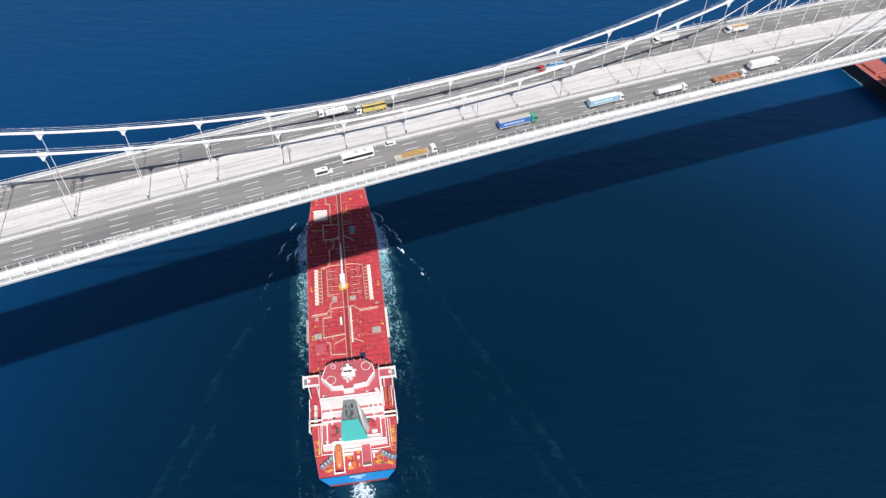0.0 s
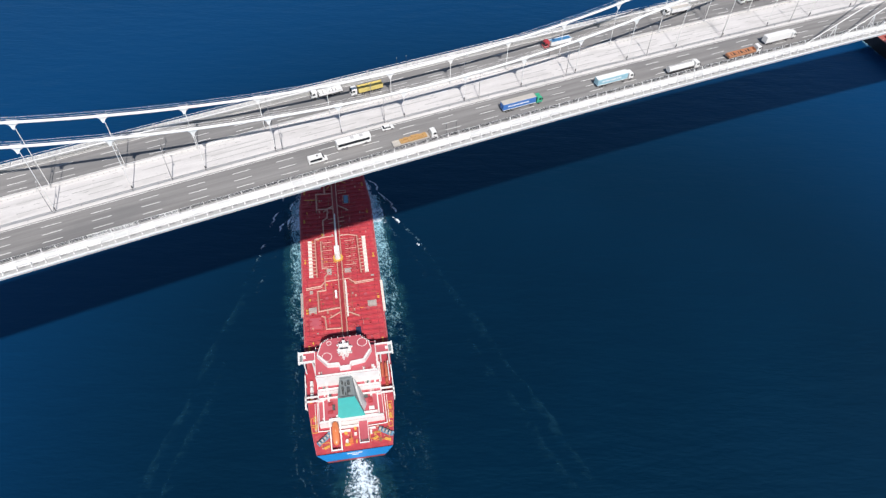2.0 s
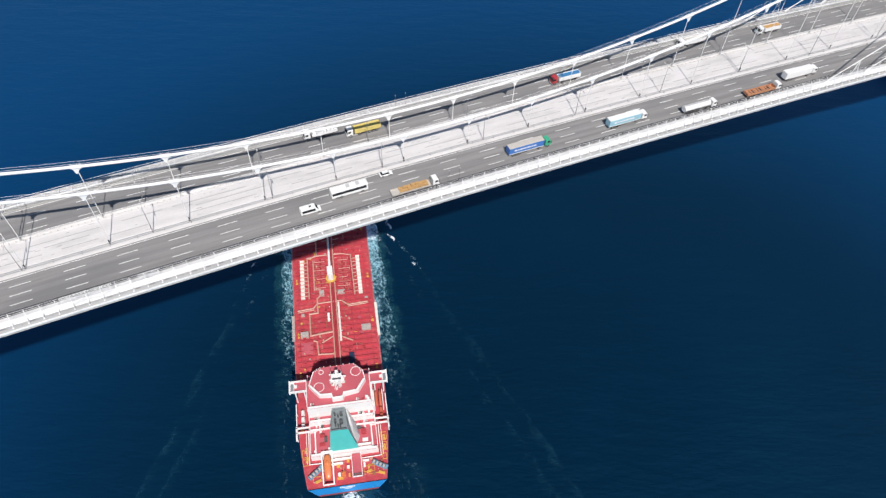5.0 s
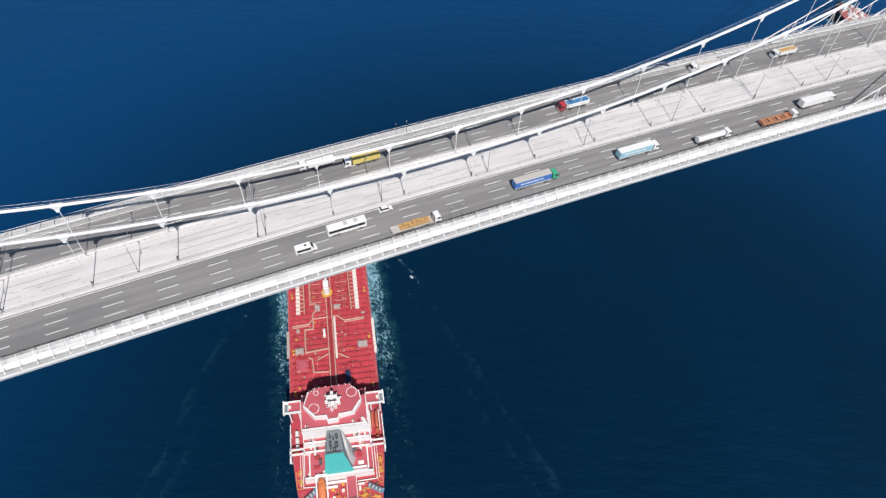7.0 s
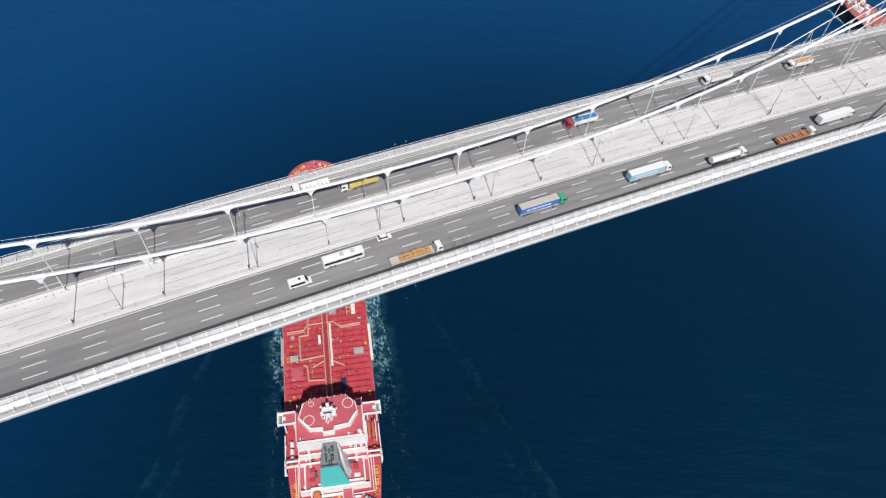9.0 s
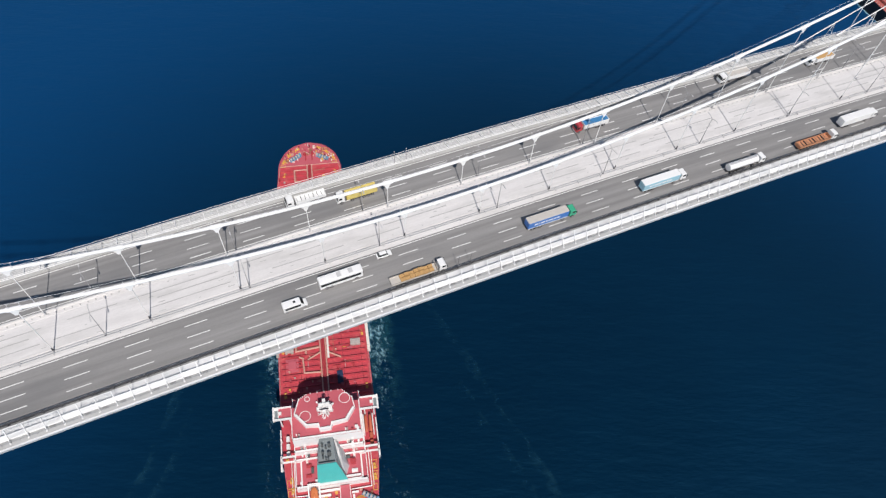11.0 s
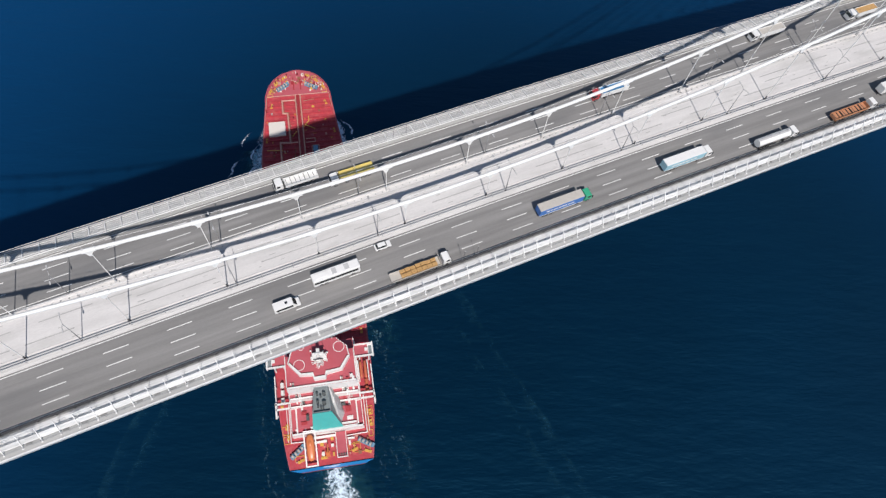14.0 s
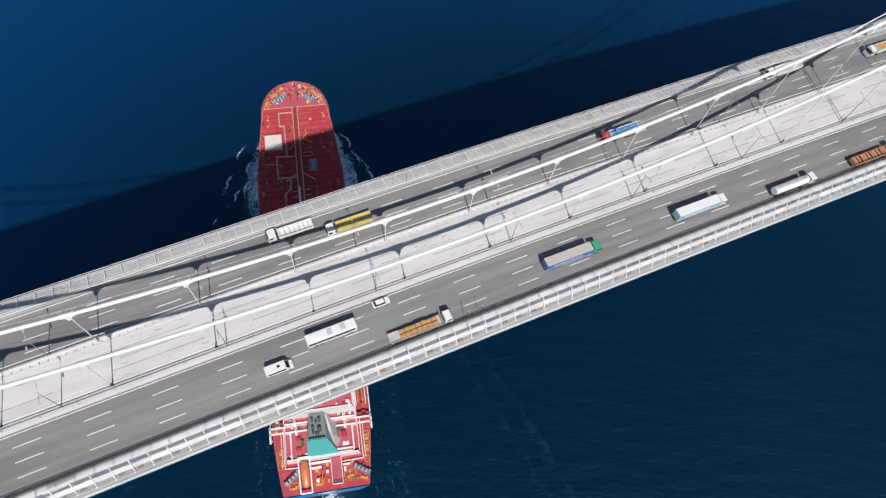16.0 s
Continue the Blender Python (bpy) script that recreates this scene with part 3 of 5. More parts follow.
# towers far along the span, standing in the sea
for x in (-700.0, 730.0):
    bm = B()
    for s in (-1, 1):
        for k in range(6):
            z0, z1 = -DECK - 8 + k * 100, -DECK - 8 + (k + 1) * 100
            y0, y1 = [MID + s * (44 - 6.2 * max(0, j - 1.5)) for j in (k, k + 1)]
            a = [bm.verts.new((x + dx, y0 + dy, z0)) for dx, dy in ((-7, -6), (7, -6), (7, 6), (-7, 6))]
            b = [bm.verts.new((x + dx, y1 + dy, z1)) for dx, dy in ((-7, -6), (7, -6), (7, 6), (-7, 6))]
            for j in range(4):
                bm.faces.new((a[j], a[(j + 1) % 4], b[(j + 1) % 4], b[j]))
            bm.faces.new(a[::-1]), bm.faces.new(b)
    box(bm, x - 6, x + 6, MID - 40, MID + 40, -14, -5.6)
    box(bm, x - 6, x + 6, MID - 24, MID + 24, 300, 312)
    part("tower", bm, CONCRETE, bridge, "concrete bridge tower", kind="stuff")


# ---- fence sections and slim masts at the edges ----
for x0, x1 in ((-111.0, -97.0), (-89.5, -84.0)):
    fence = thing("fence_section", pose(x0, -18.4, DECK + crest(x0)), "white railing section beside the wind screen", "fence")
    for z in (1.6, 2.1, 2.6, 3.1, 3.6):
        bm = B()
        tube(bm, (0, 0, z), (x1 - x0, 0, z), 0.06, 6)
        part("rail", bm, STEEL_WHITE, fence)
    for k in range(int((x1 - x0) / 1.9) + 1):
        bm = B()
        tube(bm, (k * 1.9, 0, 0.05), (k * 1.9, 0, 3.65), 0.07, 6)
        part("post", bm, STEEL_WHITE, fence)
for x, y in ((9.7, -15.95), (13.5, -15.95), (7.1, 25.9), (11.0, 25.9)):
    pole = thing("slim_mast", pose(x, y, DECK + crest(x)), "thin dark instrument mast by the guard rail", "mast", "instrument masts")
    bm = B()
    tube(bm, (0, 0, -0.05), (0, 0, 6.5), 0.07, 6, 0.04)
    part("pole", bm, STEEL_DARK, pole)
    bm = B()
    box(bm, -0.12, 0.12, -0.08, 0.08, 6.3, 6.6)
    part("sensor", bm, STEEL_GREY, pole)


def hull_ball(bm, m, u, v):
    """A blunt-ended rounded boat body of unit half-lengths, placed by m."""
    got = bmesh.ops.create_uvsphere(bm, u_segments=u, v_segments=v, radius=1)["verts"]
    for w in got:
        c = w.co
        w.co = m @ Vector([math.copysign(abs(k) ** 0.7, k) for k in c])


# ---- tanker ----
SHIP = pose(-42.18, -6.12, 0, 0, 0, -14.48) @ Matrix.Diagonal((1, 1.007, 1, 1))      # at the stern's middle, y towards the bow
ship = thing("tanker_ship", SHIP, "large red-decked tanker under way, blue hull and white deckhouse", "ship")
Z = SHIP_DECK
LENGTH = 280.0


def half_beam(s):
    if s < 60:
        return 28.6 - 5.0 * ((60 - s) / 61.0) ** 2
    if s < 205:
        return 28.6
    if s < 250:
        return 28.6 - 5.0 * (s - 205) / 45.0
    u = min(1.0, (s - 250) / (LENGTH - 250))
    return 23.6 * math.sqrt(max(0.0, 1 - u ** 2.3))


# hull
stations = [-1, 6, 14, 24, 40, 60, 90, 130, 170, 205, 215, 225, 235, 244, 252, 259, 265, 270, 274, 277, 279, 279.9]
levels = [(-4.0, 0), (0.4, 0), (2.2, 1), (7.5, 1), (Z + 0.0, 1)]


def hull_half(s, z):
    w = half_beam(s)
    t = max(0.0, (Z - z) / Z)
    if s > 215:
        w *= 1 - 0.38 * t * ((s - 215) / 65) ** 1.5
    if s < 40:
        w *= 1 - 0.25 * t * ((40 - s) / 41) ** 1.5
    return w


def hull_s(s, z):
    t = max(0.0, (Z - z) / Z)
    return s - 9 * t * max(0.0, (s - 240) / 40) ** 2 - (0.5 if s < 0 else 0)


def hull_band(z_list):
    bm = B()
    rows = []
    for s in stations:
        rows.append(([bm.verts.new((-hull_half(s, z), hull_s(s, z), z)) for z in z_list], [bm.verts.new((hull_half(s, z), hull_s(s, z), z)) for z in z_list]))
    for (a, b), (c, d) in zip(rows, rows[1:]):
        for k in range(len(z_list) - 1):
            bm.faces.new((a[k], c[k], c[k + 1], a[k + 1]))
            bm.faces.new((b[k], b[k + 1], d[k + 1], d[k]))
    a, b = rows[0]
    for k in range(len(z_list) - 1):
        bm.faces.new((a[k], a[k + 1], b[k + 1], b[k]))
    a, b = rows[-1]
    for k in range(len(z_list) - 1):
        bm.faces.new((a[k], b[k], b[k + 1], a[k + 1]))
    return bm


part("hull", hull_band([2.2, 5, 9, Z - 0.15]), HULL_BLUE, ship, "bright blue topsides", smooth=False)
part("boot_topping", hull_band([-4, 0.5, 2.2]), HULL_RED, ship, "dull red lower hull")
outline = [(half_beam(s), s) for s in stations] + [(-half_beam(s), s) for s in reversed(stations)]
bm = B()
prism(bm, outline, Z - 0.5, Z)
part("main_deck", bm, DECK_RED, ship, "red painted main deck")
# raised rim round the deck
for side in (-1, 1):
    bm = B()
    fine = [-1 + 281 * k / 120 for k in range(121)]
    for a, b in zip(fine, fine[1:]):
        wa, wb = half_beam(min(a, 279.9)), half_beam(min(b, 279.9))
        h = 0.45 + 1.3 * max(0, min(1, (a - 236) / 14))
        box_pts = [(side * wa, a), (side * wb, b), (side * (wb - 0.5), b), (side * (wa - 0.5), a)]
        if wb < 0.6:
            continue
        prism(bm, box_pts, Z, Z + h)
    part("bulwark", bm, DECK_PINK, ship, "faded red bulwark")
bm = B()
box(bm, -2.1, 2.1, 279.4, 280.0, Z, Z + 1.75)
part("bulwark", bm, DECK_PINK, ship, "faded red bulwark")
for side in (-1, 1):
    bm = B()
    line = [66 + 184 * k / 40 for k in range(41)]
    path_tube(bm, [(side * (half_beam(y) - 0.7), y, Z + 1.7) for y in line], 0.09, 4)
    path_tube(bm, [(side * (half_beam(y) - 0.7), y, Z + 1.1) for y in line], 0.07, 4)
    for k in range(92):
        y = 66 + 2.0 * k
        tube(bm, (side * (half_beam(y) - 0.7), y, Z), (side * (half_beam(y) - 0.7), y, Z + 1.7), 0.07, 4)
    part("side_rail", bm, PIPE_PINK, ship, "pale deck-edge railing")
# forecastle
bm = B()
fc = [(x * 0.975, y) for x, y in ((half_beam(s), s - 0.6) for s in stations if s >= 259)]
fc = [(half_beam(257.5) * 0.975, 257.5)] + fc
fc = fc + [(-x, y) for x, y in reversed(fc)]
prism(bm, fc, Z, Z + 1.6)
part("forecastle", bm, DECK_PINK, ship, "faded red forecastle deck")
bm = B()
for side in (-1, 1):
    path_tube(bm, [(side * 0.5, 257.2, Z + 2.0), (side * 22, 257.2, Z + 2.0), (side * 23.2, 246, Z + 1.2)], 0.25)
part("breakwater", bm, PIPE_PINK, ship)

# transverse deck beams
s = 71.0
while s < 254:
    w = half_beam(s) - 2.2
    bm = B()
    for a, b in ((-w, -3.2), (2.4, w)):
        box(bm, a, b, s - 0.22, s + 0.22, Z, Z + 1.5)
    part("deck_beam", bm, DECK_RED, ship)
    s += 4.15


def pipe(pts, r=0.4, m=PIPE_PINK, z=1.5, name="pipe", label=""):
    bm = B()
    path_tube(bm, [(x, y, Z + z) for x, y in pts], r * (1.2 if m is PIPE_PINK else 1.0))
    return part(name, bm, m, ship, label, smooth=False)


# the catwalk and the pipes along the middle
for x, r, m in ((-1.9, 0.4, PIPE_PINK), (-0.8, 0.5, PIPE_RED), (0.3, 0.5, PIPE_RED), (1.5, 0.42, PIPE_PINK)):
    pipe([(x, 68), (x, 146)], r, m, 1.7)
    pipe([(x, 153), (x, 257)], r, m, 1.7)
bm = B()
box(bm, 2.3, 3.6, 96, 128, Z + 2.2, Z + 2.45)
part("catwalk", bm, COVER, ship, "pale catwalk grating")
bm = B()
for k in range(36):
    box(bm, -2.9, 2.6, 69 + k * 5.2, 69.5 + k * 5.2, Z, Z + 1.3)
part("pipe_support", bm, PIPE_RED, ship, "red pipe supports", kind="stuff")
pipe([(-17.4, 170), (-17.2, 134)])
pipe([(-16.4, 170), (-16.2, 134)], 0.3, PIPE_RED)
pipe([(14.5, 169.5), (15.1, 134)])
pipe([(13.5, 169.5), (14.0, 134)], 0.3, PIPE_RED)
pipe([(-17.4, 170), (-9, 171.5), (-3, 171.5)])
pipe([(14.5, 169.5), (8, 171.5), (2, 171.5)])
pipe([(-13.2, 167), (-13.1, 141), (-8.3, 140.6)], 0.45)
pipe([(-8.3, 137), (-11.6, 133), (-11.6, 121), (-17.4, 120.8), (-17.3, 103.2), (-2.2, 104.6)], 0.5)
pipe([(-13.2, 98), (-12.6, 88), (-3, 87.4)], 0.5)
pipe([(-13.2, 98), (-15.2, 99)], 0.5)
pipe([(-25.3, 124.4), (-14.6, 125.3), (-11.7, 129), (5.2, 129.6), (9.6, 125.4), (23.3, 126.4)], 0.45)
pipe([(-25.3, 123.0), (-14.2, 124.0)], 0.3)
pipe([(9.8, 124.2), (23.3, 125.1)], 0.3)
pipe([(5, 103), (12, 104)], 0.25, PIPE_RED)
pipe([(-9.6, 97), (-2, 101)], 0.45)
pipe([(2, 101), (10.5, 96.2)], 0.45)
pipe([(-11.5, 253), (-11.5, 242), (-8.3, 241.5), (-7.9, 216.6), (-14.8, 217.4), (-14.8, 200.1), (-2, 200.1)], 0.5)
pipe([(-11.5, 253), (-2, 253)], 0.4)
pipe([(-7.9, 216.6), (-3, 216.6)], 0.4)
pipe([(-6.4, 200), (-6.9, 191), (-10.6, 188), (-10.5, 172), (-16.2, 169.2)], 0.5)
pipe([(-9.5, 197.5), (-2, 203)], 0.45)
pipe([(9.5, 197), (2, 203)], 0.45)
pipe([(3, 231), (9.5, 227)], 0.35, YELLOW)
pipe([(2, 229), (6, 234), (6, 238)], 0.35, YELLOW)
pipe([(-3, 226), (-6, 222)], 0.3, YELLOW)
pipe([(-24, 212), (-14, 211)], 0.3, YELLOW)
pipe([(3, 219), (9, 219), (9, 216), (3, 216)], 0.25)
for y in (185, 189):
    pipe([(-6, y), (6, y + 1)], 0.3)
# thinner companion lines, small valves and cross lines over the whole deck
for pts in ([(-18.3, 169), (-18.1, 135)], [(15.4, 169), (16.0, 135)], [(-12.2, 166), (-12.1, 142), (-7, 141.6)], [(-12.6, 121.9), (-16.4, 121.8), (-16.4, 104.4), (-3, 105.6)],
            [(-10.5, 252), (-10.5, 243), (-7.3, 242.5), (-6.9, 218)], [(-13.8, 216), (-13.8, 201.2), (-3, 201.2)], [(5, 128), (9.4, 124), (23, 125)], [(6.4, 98), (11, 95.4)],
            [(3.4, 252), (11, 252.5)], [(3, 244), (8, 244)], [(4.5, 200), (4.5, 175)], [(-5.2, 213), (-5.2, 203)], [(6.5, 123), (6.5, 98)], [(-6.3, 122), (-6.3, 108)]):
    pipe(pts, 0.22, PIPE_BROWN, 1.2, "small_pipe")
rp = random.Random(23)
for _ in range(150):
    y = rp.uniform(70, 252)
    x = rp.choice((rp.uniform(-24, -4), rp.uniform(4, 22)))
    if -23 < x < -10 and 219 < y < 238:
        continue
    bm = B()
    run = rp.uniform(0.8, 5.0)
    if rp.random() < 0.5:
        box(bm, x, x + rp.uniform(0.4, 1.3), y, y + rp.uniform(0.4, 1.2), Z, Z + rp.uniform(0.5, 1.9))
    elif rp.random() < 0.6:
        tube(bm, (x, y, Z + 0.9), (x + run, y, Z + 0.9), 0.16, 5)
    else:
        tube(bm, (x, y, Z + 0.9), (x, y + run, Z + 0.9), 0.16, 5)
    part("fitting", bm, rp.choice((PIPE_PINK, PIPE_PINK, PIPE_BROWN, DARK_RED, DARK_RED, DECK_PINK, YELLOW, MACHINE_GREY)), ship)
# valves and short branches along the centre line
for _ in range(60):
    y, side = rp.uniform(75, 254), rp.choice((-1, 1))
    x = side * rp.uniform(1.0, 3.6)
    bm = B()
    if rp.random() < 0.45:
        tube(bm, (x, y, Z + 1.0), (x + side * rp.uniform(0.8, 2.6), y, Z + 1.0), 0.2, 6)
    else:
        tube(bm, (x, y, Z), (x, y, Z + rp.uniform(0.9, 1.7)), rp.uniform(0.25, 0.5), 7)
    part("valve", bm, rp.choice((PIPE_PINK, PIPE_BROWN, YELLOW, PIPE_PINK, COVER)), ship)
# dark lines of the longitudinal seams
for x in (-24.6, -14.8, 12.0, 23.6):
    bm = B()
    box(bm, x - 0.12, x + 0.12, 70, 200, Z, Z + 0.05)
    part("deck_seam", bm, DARK_RED, ship)
# manifold branches, pale
for k in range(8):
    for side in (-1, 1):
        y = 138.4 + k * 3.9
        pipe([(side * 5.0, y), (side * (11.0 + (k % 3)), y), (side * (11.0 + (k % 3)), y + 1.4)], 0.22, PIPE_PINK if k % 2 else PIPE_BROWN, 1.4, "branch_pipe")
# crossed fittings at the manifold
bm = B()
for k in range(9):
    y = 136.5 + k * 3.9
    for side in (-1, 1):
        tube(bm, (side * 4.6, y, Z + 1.6), (side * 12.8, y, Z + 1.6), 0.35, 6)
        tube(bm, (side * 8.0, y, Z + 0.6), (side * 8.0, y, Z + 2.6), 0.55, 8)
part("manifold", bm, PIPE_RED, ship, "red cargo manifold", kind="stuff")
# hose racks either side
for x in (-21.4, 19.4):
    bm = B()
    box(bm, x - 1.3, x + 1.3, 134, 168, Z + 1.7, Z + 1.95)
    for k in range(11):
        box(bm, x - 1.45, x + 1.45, 134.3 + k * 3.3, 134.9 + k * 3.3, Z, Z + 2.5)
    part("drip_tray", bm, COVER, ship, "long pale drip tray")
    bm = B()
    for k in range(10):
        tube(bm, (x - 1.1, 136 + k * 3.3, Z + 2.2), (x + 4.0 * (-1 if x > 0 else 1), 136 + k * 3.3, Z + 1.9), 0.32, 6)
    part("manifold_end", bm, PIPE_PINK, ship, kind="stuff")
# deck crane
bm = B()
box(bm, -5.2, 4.2, 144.5, 158.0, Z, Z + 0.4)
part("crane_floor", bm, PIPE_RED, ship)
bm = B()
tube(bm, (-1.0, 149.5, Z), (-1.0, 149.5, Z + 2.4), 3.9, 24, 3.7)
crane_base = part("crane_base", bm, YELLOW, ship, "yellow crane base")
bm = B()
tube(bm, (-1.0, 149.5, Z + 2.4), (-1.0, 149.5, Z + 9.5), 2.3, 18, 1.9)
box(bm, -2.9, 0.9, 148, 153.5, Z + 8.0, Z + 11.5)
tube(bm, (-1, 152, Z + 8.5), (-1, 163, Z + 9.2), 1.1, 10, 0.7)
post = part("crane_post", bm, SHIP_WHITE, ship, "white crane post and cab")
bm = B()
for x in (-1.5, -0.5):
    tube(bm, (x, 152, Z + 9.5), (-0.9, 189, Z + 7.0), 0.5, 8, 0.35)
for k in range(12):
    y = 154 + k * 3
    box(bm, -1.6, -0.3, y, y + 0.4, Z + 9.1 - k * 0.2, Z + 9.7 - k * 0.2)
part("jib", bm, SHIP_WHITE, post, "white crane jib")
# machinery and lockers on deck
for x, y, w, l, h, m in ((-8.2, 137.8, 3.4, 4.4, 2, MACHINE_GREY), (5.7, 137.5, 5, 3, 1.8, MACHINE_GREY), (-21.4, 104.6, 5.4, 4.2, 2.4, MACHINE_GREY), (20.6, 105.5, 6.4, 4.2, 2.2, MACHINE_GREY),
                         (-20, 94.3, 8, 9, 0.9, DECK_PINK), (9.2, 82.5, 3.6, 8, 2.2, BLUE_SHADED), (8.9, 208.5, 3.4, 7.5, 2.4, MACHINE_BLUE), (-4.4, 117, 1.6, 6, 2.2, SHIP_WHITE), (-22, 121, 2.4, 2.2, 1.4, MACHINE_GREY), (23, 130, 2.4, 2, 1.4, MACHINE_GREY)):
    bm = B()
    box(bm, x - w / 2, x + w / 2, y - l / 2, y + l / 2, Z, Z + h)
    box(bm, x - w * 0.3, x + w * 0.3, y - l * 0.32, y + l * 0.32, Z + h, Z + h + 0.7)
    tube(bm, (x - w * 0.42, y, Z + h + 0.3), (x + w * 0.42, y, Z + h + 0.3), 0.35, 8)
    part("deck_machine", bm, m, ship, bevel=0.08)
bm = B()
for x0, x1, y0, y1 in ((6.2, 11.6, 204, 204.5), (6.2, 11.6, 212.8, 213.3), (6.2, 6.7, 204, 213.3), (11.1, 11.6, 204, 213.3)):
    box(bm, x0, x1, y0, y1, Z, Z + 1.6)
part("coaming", bm, PIPE_PINK, ship)
bm = B()
box(bm, -22.0, -10.6, 223.6, 234.8, Z, Z + 2.6)
part("hatch_cover", bm, COVER, ship, "large cream square hatch cover", bevel=0.25)
# tank hatches, vents and bollards
rs = random.Random(11)
spots = [(x + rs.uniform(-1.5, 1.5), y) for y in range(76, 250, 12) for x in (-22, -12, 9, 18)]
for x, y in spots:
    if -23 < x < -10 and 219 < y < 238:
        continue
    if 130 < y < 172 and abs(x) > 15:
        continue
    bm = B()
    r = rs.uniform(0.5, 0.95)
    tube(bm, (x, y + 2, Z), (x, y + 2, Z + 1.5), r, 10)
    tube(bm, (x, y + 2, Z + 1.5), (x, y + 2, Z + 1.75), r * 1.2, 10)
    part("tank_hatch", bm, rs.choice((DECK_PINK, PIPE_RED, YELLOW, PIPE_PINK)), ship)
bm_b = B()
tube(bm_b, (-0.9, 0, 0), (-0.9, 0, 1.5), 0.5, 10)
tube(bm_b, (0.9, 0, 0), (0.9, 0, 1.5), 0.5, 10)
box(bm_b, -1.8, 1.8, -0.8, 0.8, 0, 0.25)
bollard = mesh_of("bollard", bm_b, YELLOW)
for x, y, r in ((-25, 75, 90), (25, 75, 90), (-25.5, 105, 90), (25.5, 112, 90), (-25.5, 150, 90), (25.5, 150, 90), (-25, 190, 90), (24.5, 195, 90), (-24, 221, 80), (23, 225, 100),
                (-19, 250, 70), (19, 250, 110), (-19, 262, 60), (18.5, 263, 120), (-14.5, 268, 45), (14, 269, 135), (-8.5, 273.5, 25), (8, 274, 155), (-23.5, 23, 80), (-23, 17, 80), (24.4, 25, 95), (24.2, 19, 95), (13.5, 5, 20), (-4, 3, 0), (-17, 3, 20), (21, 3, 160), (-25.5, 36, 90)):
    up = 1.6 if y > 257.5 else 0
    put("bollard", bollard, ship, (x, y, Z + up), r)
bm = B()
for x, y, w, l in ((-24.2, 21, 3.4, 4.6), (-23.6, 15.5, 4, 4), (24.2, 26, 3.4, 4.6), (24.2, 19.5, 3, 5.0), (23.6, 13, 2.4, 3.6), (13.5, 6.5, 6.5, 3.5), (17.6, 6.2, 9, 5.6), (-17.5, 4.4, 5, 3)):
    for a in (-w / 2, w / 2):
        box(bm, x + a - 0.13, x + a + 0.13, y - l / 2, y + l / 2, Z, Z + 0.5)
    for a in (-l / 2, l / 2):
        box(bm, x - w / 2, x + w / 2, y + a - 0.13, y + a + 0.13, Z, Z + 0.5)
part("deck_marking", bm, YELLOW, ship, "yellow mooring frames", kind="stuff")


def winch(x, y, turn, up=0.0):
    bm = B()
    m = pose(x, y, Z + up, 0, 0, turn)
    box(bm, -4.6, 4.6, -1.4, 1.4, 0, 0.35, m)
    for k in (-3.4, -1.2, 1.0, 3.2):
        tube(bm, m @ Vector((k - 0.7, 0, 1.5)), m @ Vector((k + 0.7, 0, 1.5)), 1.0, 12)
        tube(bm, m @ Vector((k - 0.85, 0, 1.5)), m @ Vector((k - 0.7, 0, 1.5)), 1.4, 12)
        tube(bm, m @ Vector((k + 0.7, 0, 1.5)), m @ Vector((k + 0.85, 0, 1.5)), 1.4, 12)
    box(bm, 4.2, 5.4, -1.2, 1.2, 0.3, 2.2, m)
    w = part("winch", bm, MACHINE_BLUE, ship, "blue-grey mooring winch")
    bm = B()
    for k in (-3.4, -1.2, 1.0, 3.2):
        tube(bm, m @ Vector((k - 0.55, 0, 1.5)), m @ Vector((k + 0.55, 0, 1.5)), 1.12, 12)
    part("rope_drum", bm, MACHINE_GREY, w, "rope on the drums")


winch(-18.7, 8.0, 38)
winch(20.0, 8.2, -32)
winch(-10.5, 264.5, 32, 1.6)
winch(9.8, 264.0, -32, 1.6)
bm = B()
for x in (-3, 3):
    tube(bm, (x, 268, Z + 1.6), (x, 268, Z + 3.4), 1.1, 12)
    tube(bm, (x * 0.8, 262, Z + 1.6), (x * 0.8, 273, Z + 2.0), 0.4, 6)
part("windlass", bm, PIPE_RED, ship, "red anchor windlass")
bm = B()
tube(bm, (0, 276.5, Z + 1.6), (0, 276.5, Z + 4.5), 0.35, 8, 0.2)
part("fore_mast", bm, SHIP_WHITE, ship)
# clutter on the forecastle and the after deck
for _ in range(130):
    if rp.random() < 0.74:
        a, q = rp.uniform(0.1, 3.04), rp.uniform(0.3, 0.97) ** 0.7
        x, y, up = 21.0 * q * math.cos(a), 258.5 + 19.5 * q * math.sin(a), 1.6
    else:
        x, y, up = rp.uniform(-20, 22), rp.uniform(1.5, 13), 0.0
        if -15 < x < -6 or 3 < x < 10:
            continue
    bm = B()
    if rp.random() < 0.5:
        tube(bm, (x, y, Z + up), (x, y, Z + up + rp.uniform(0.5, 1.4)), rp.uniform(0.25, 0.6), 8)
    else:
        w, l = rp.uniform(0.3, 1.1), rp.uniform(0.3, 1.1)
        box(bm, x - w, x + w, y - l, y + l, Z + up, Z + up + rp.uniform(0.3, 1.2))
    part("fitting", bm, rp.choice((YELLOW, COVER, PIPE_PINK, PIPE_PINK, PIPE_BROWN, DARK_RED, PIPE_PINK)), ship)
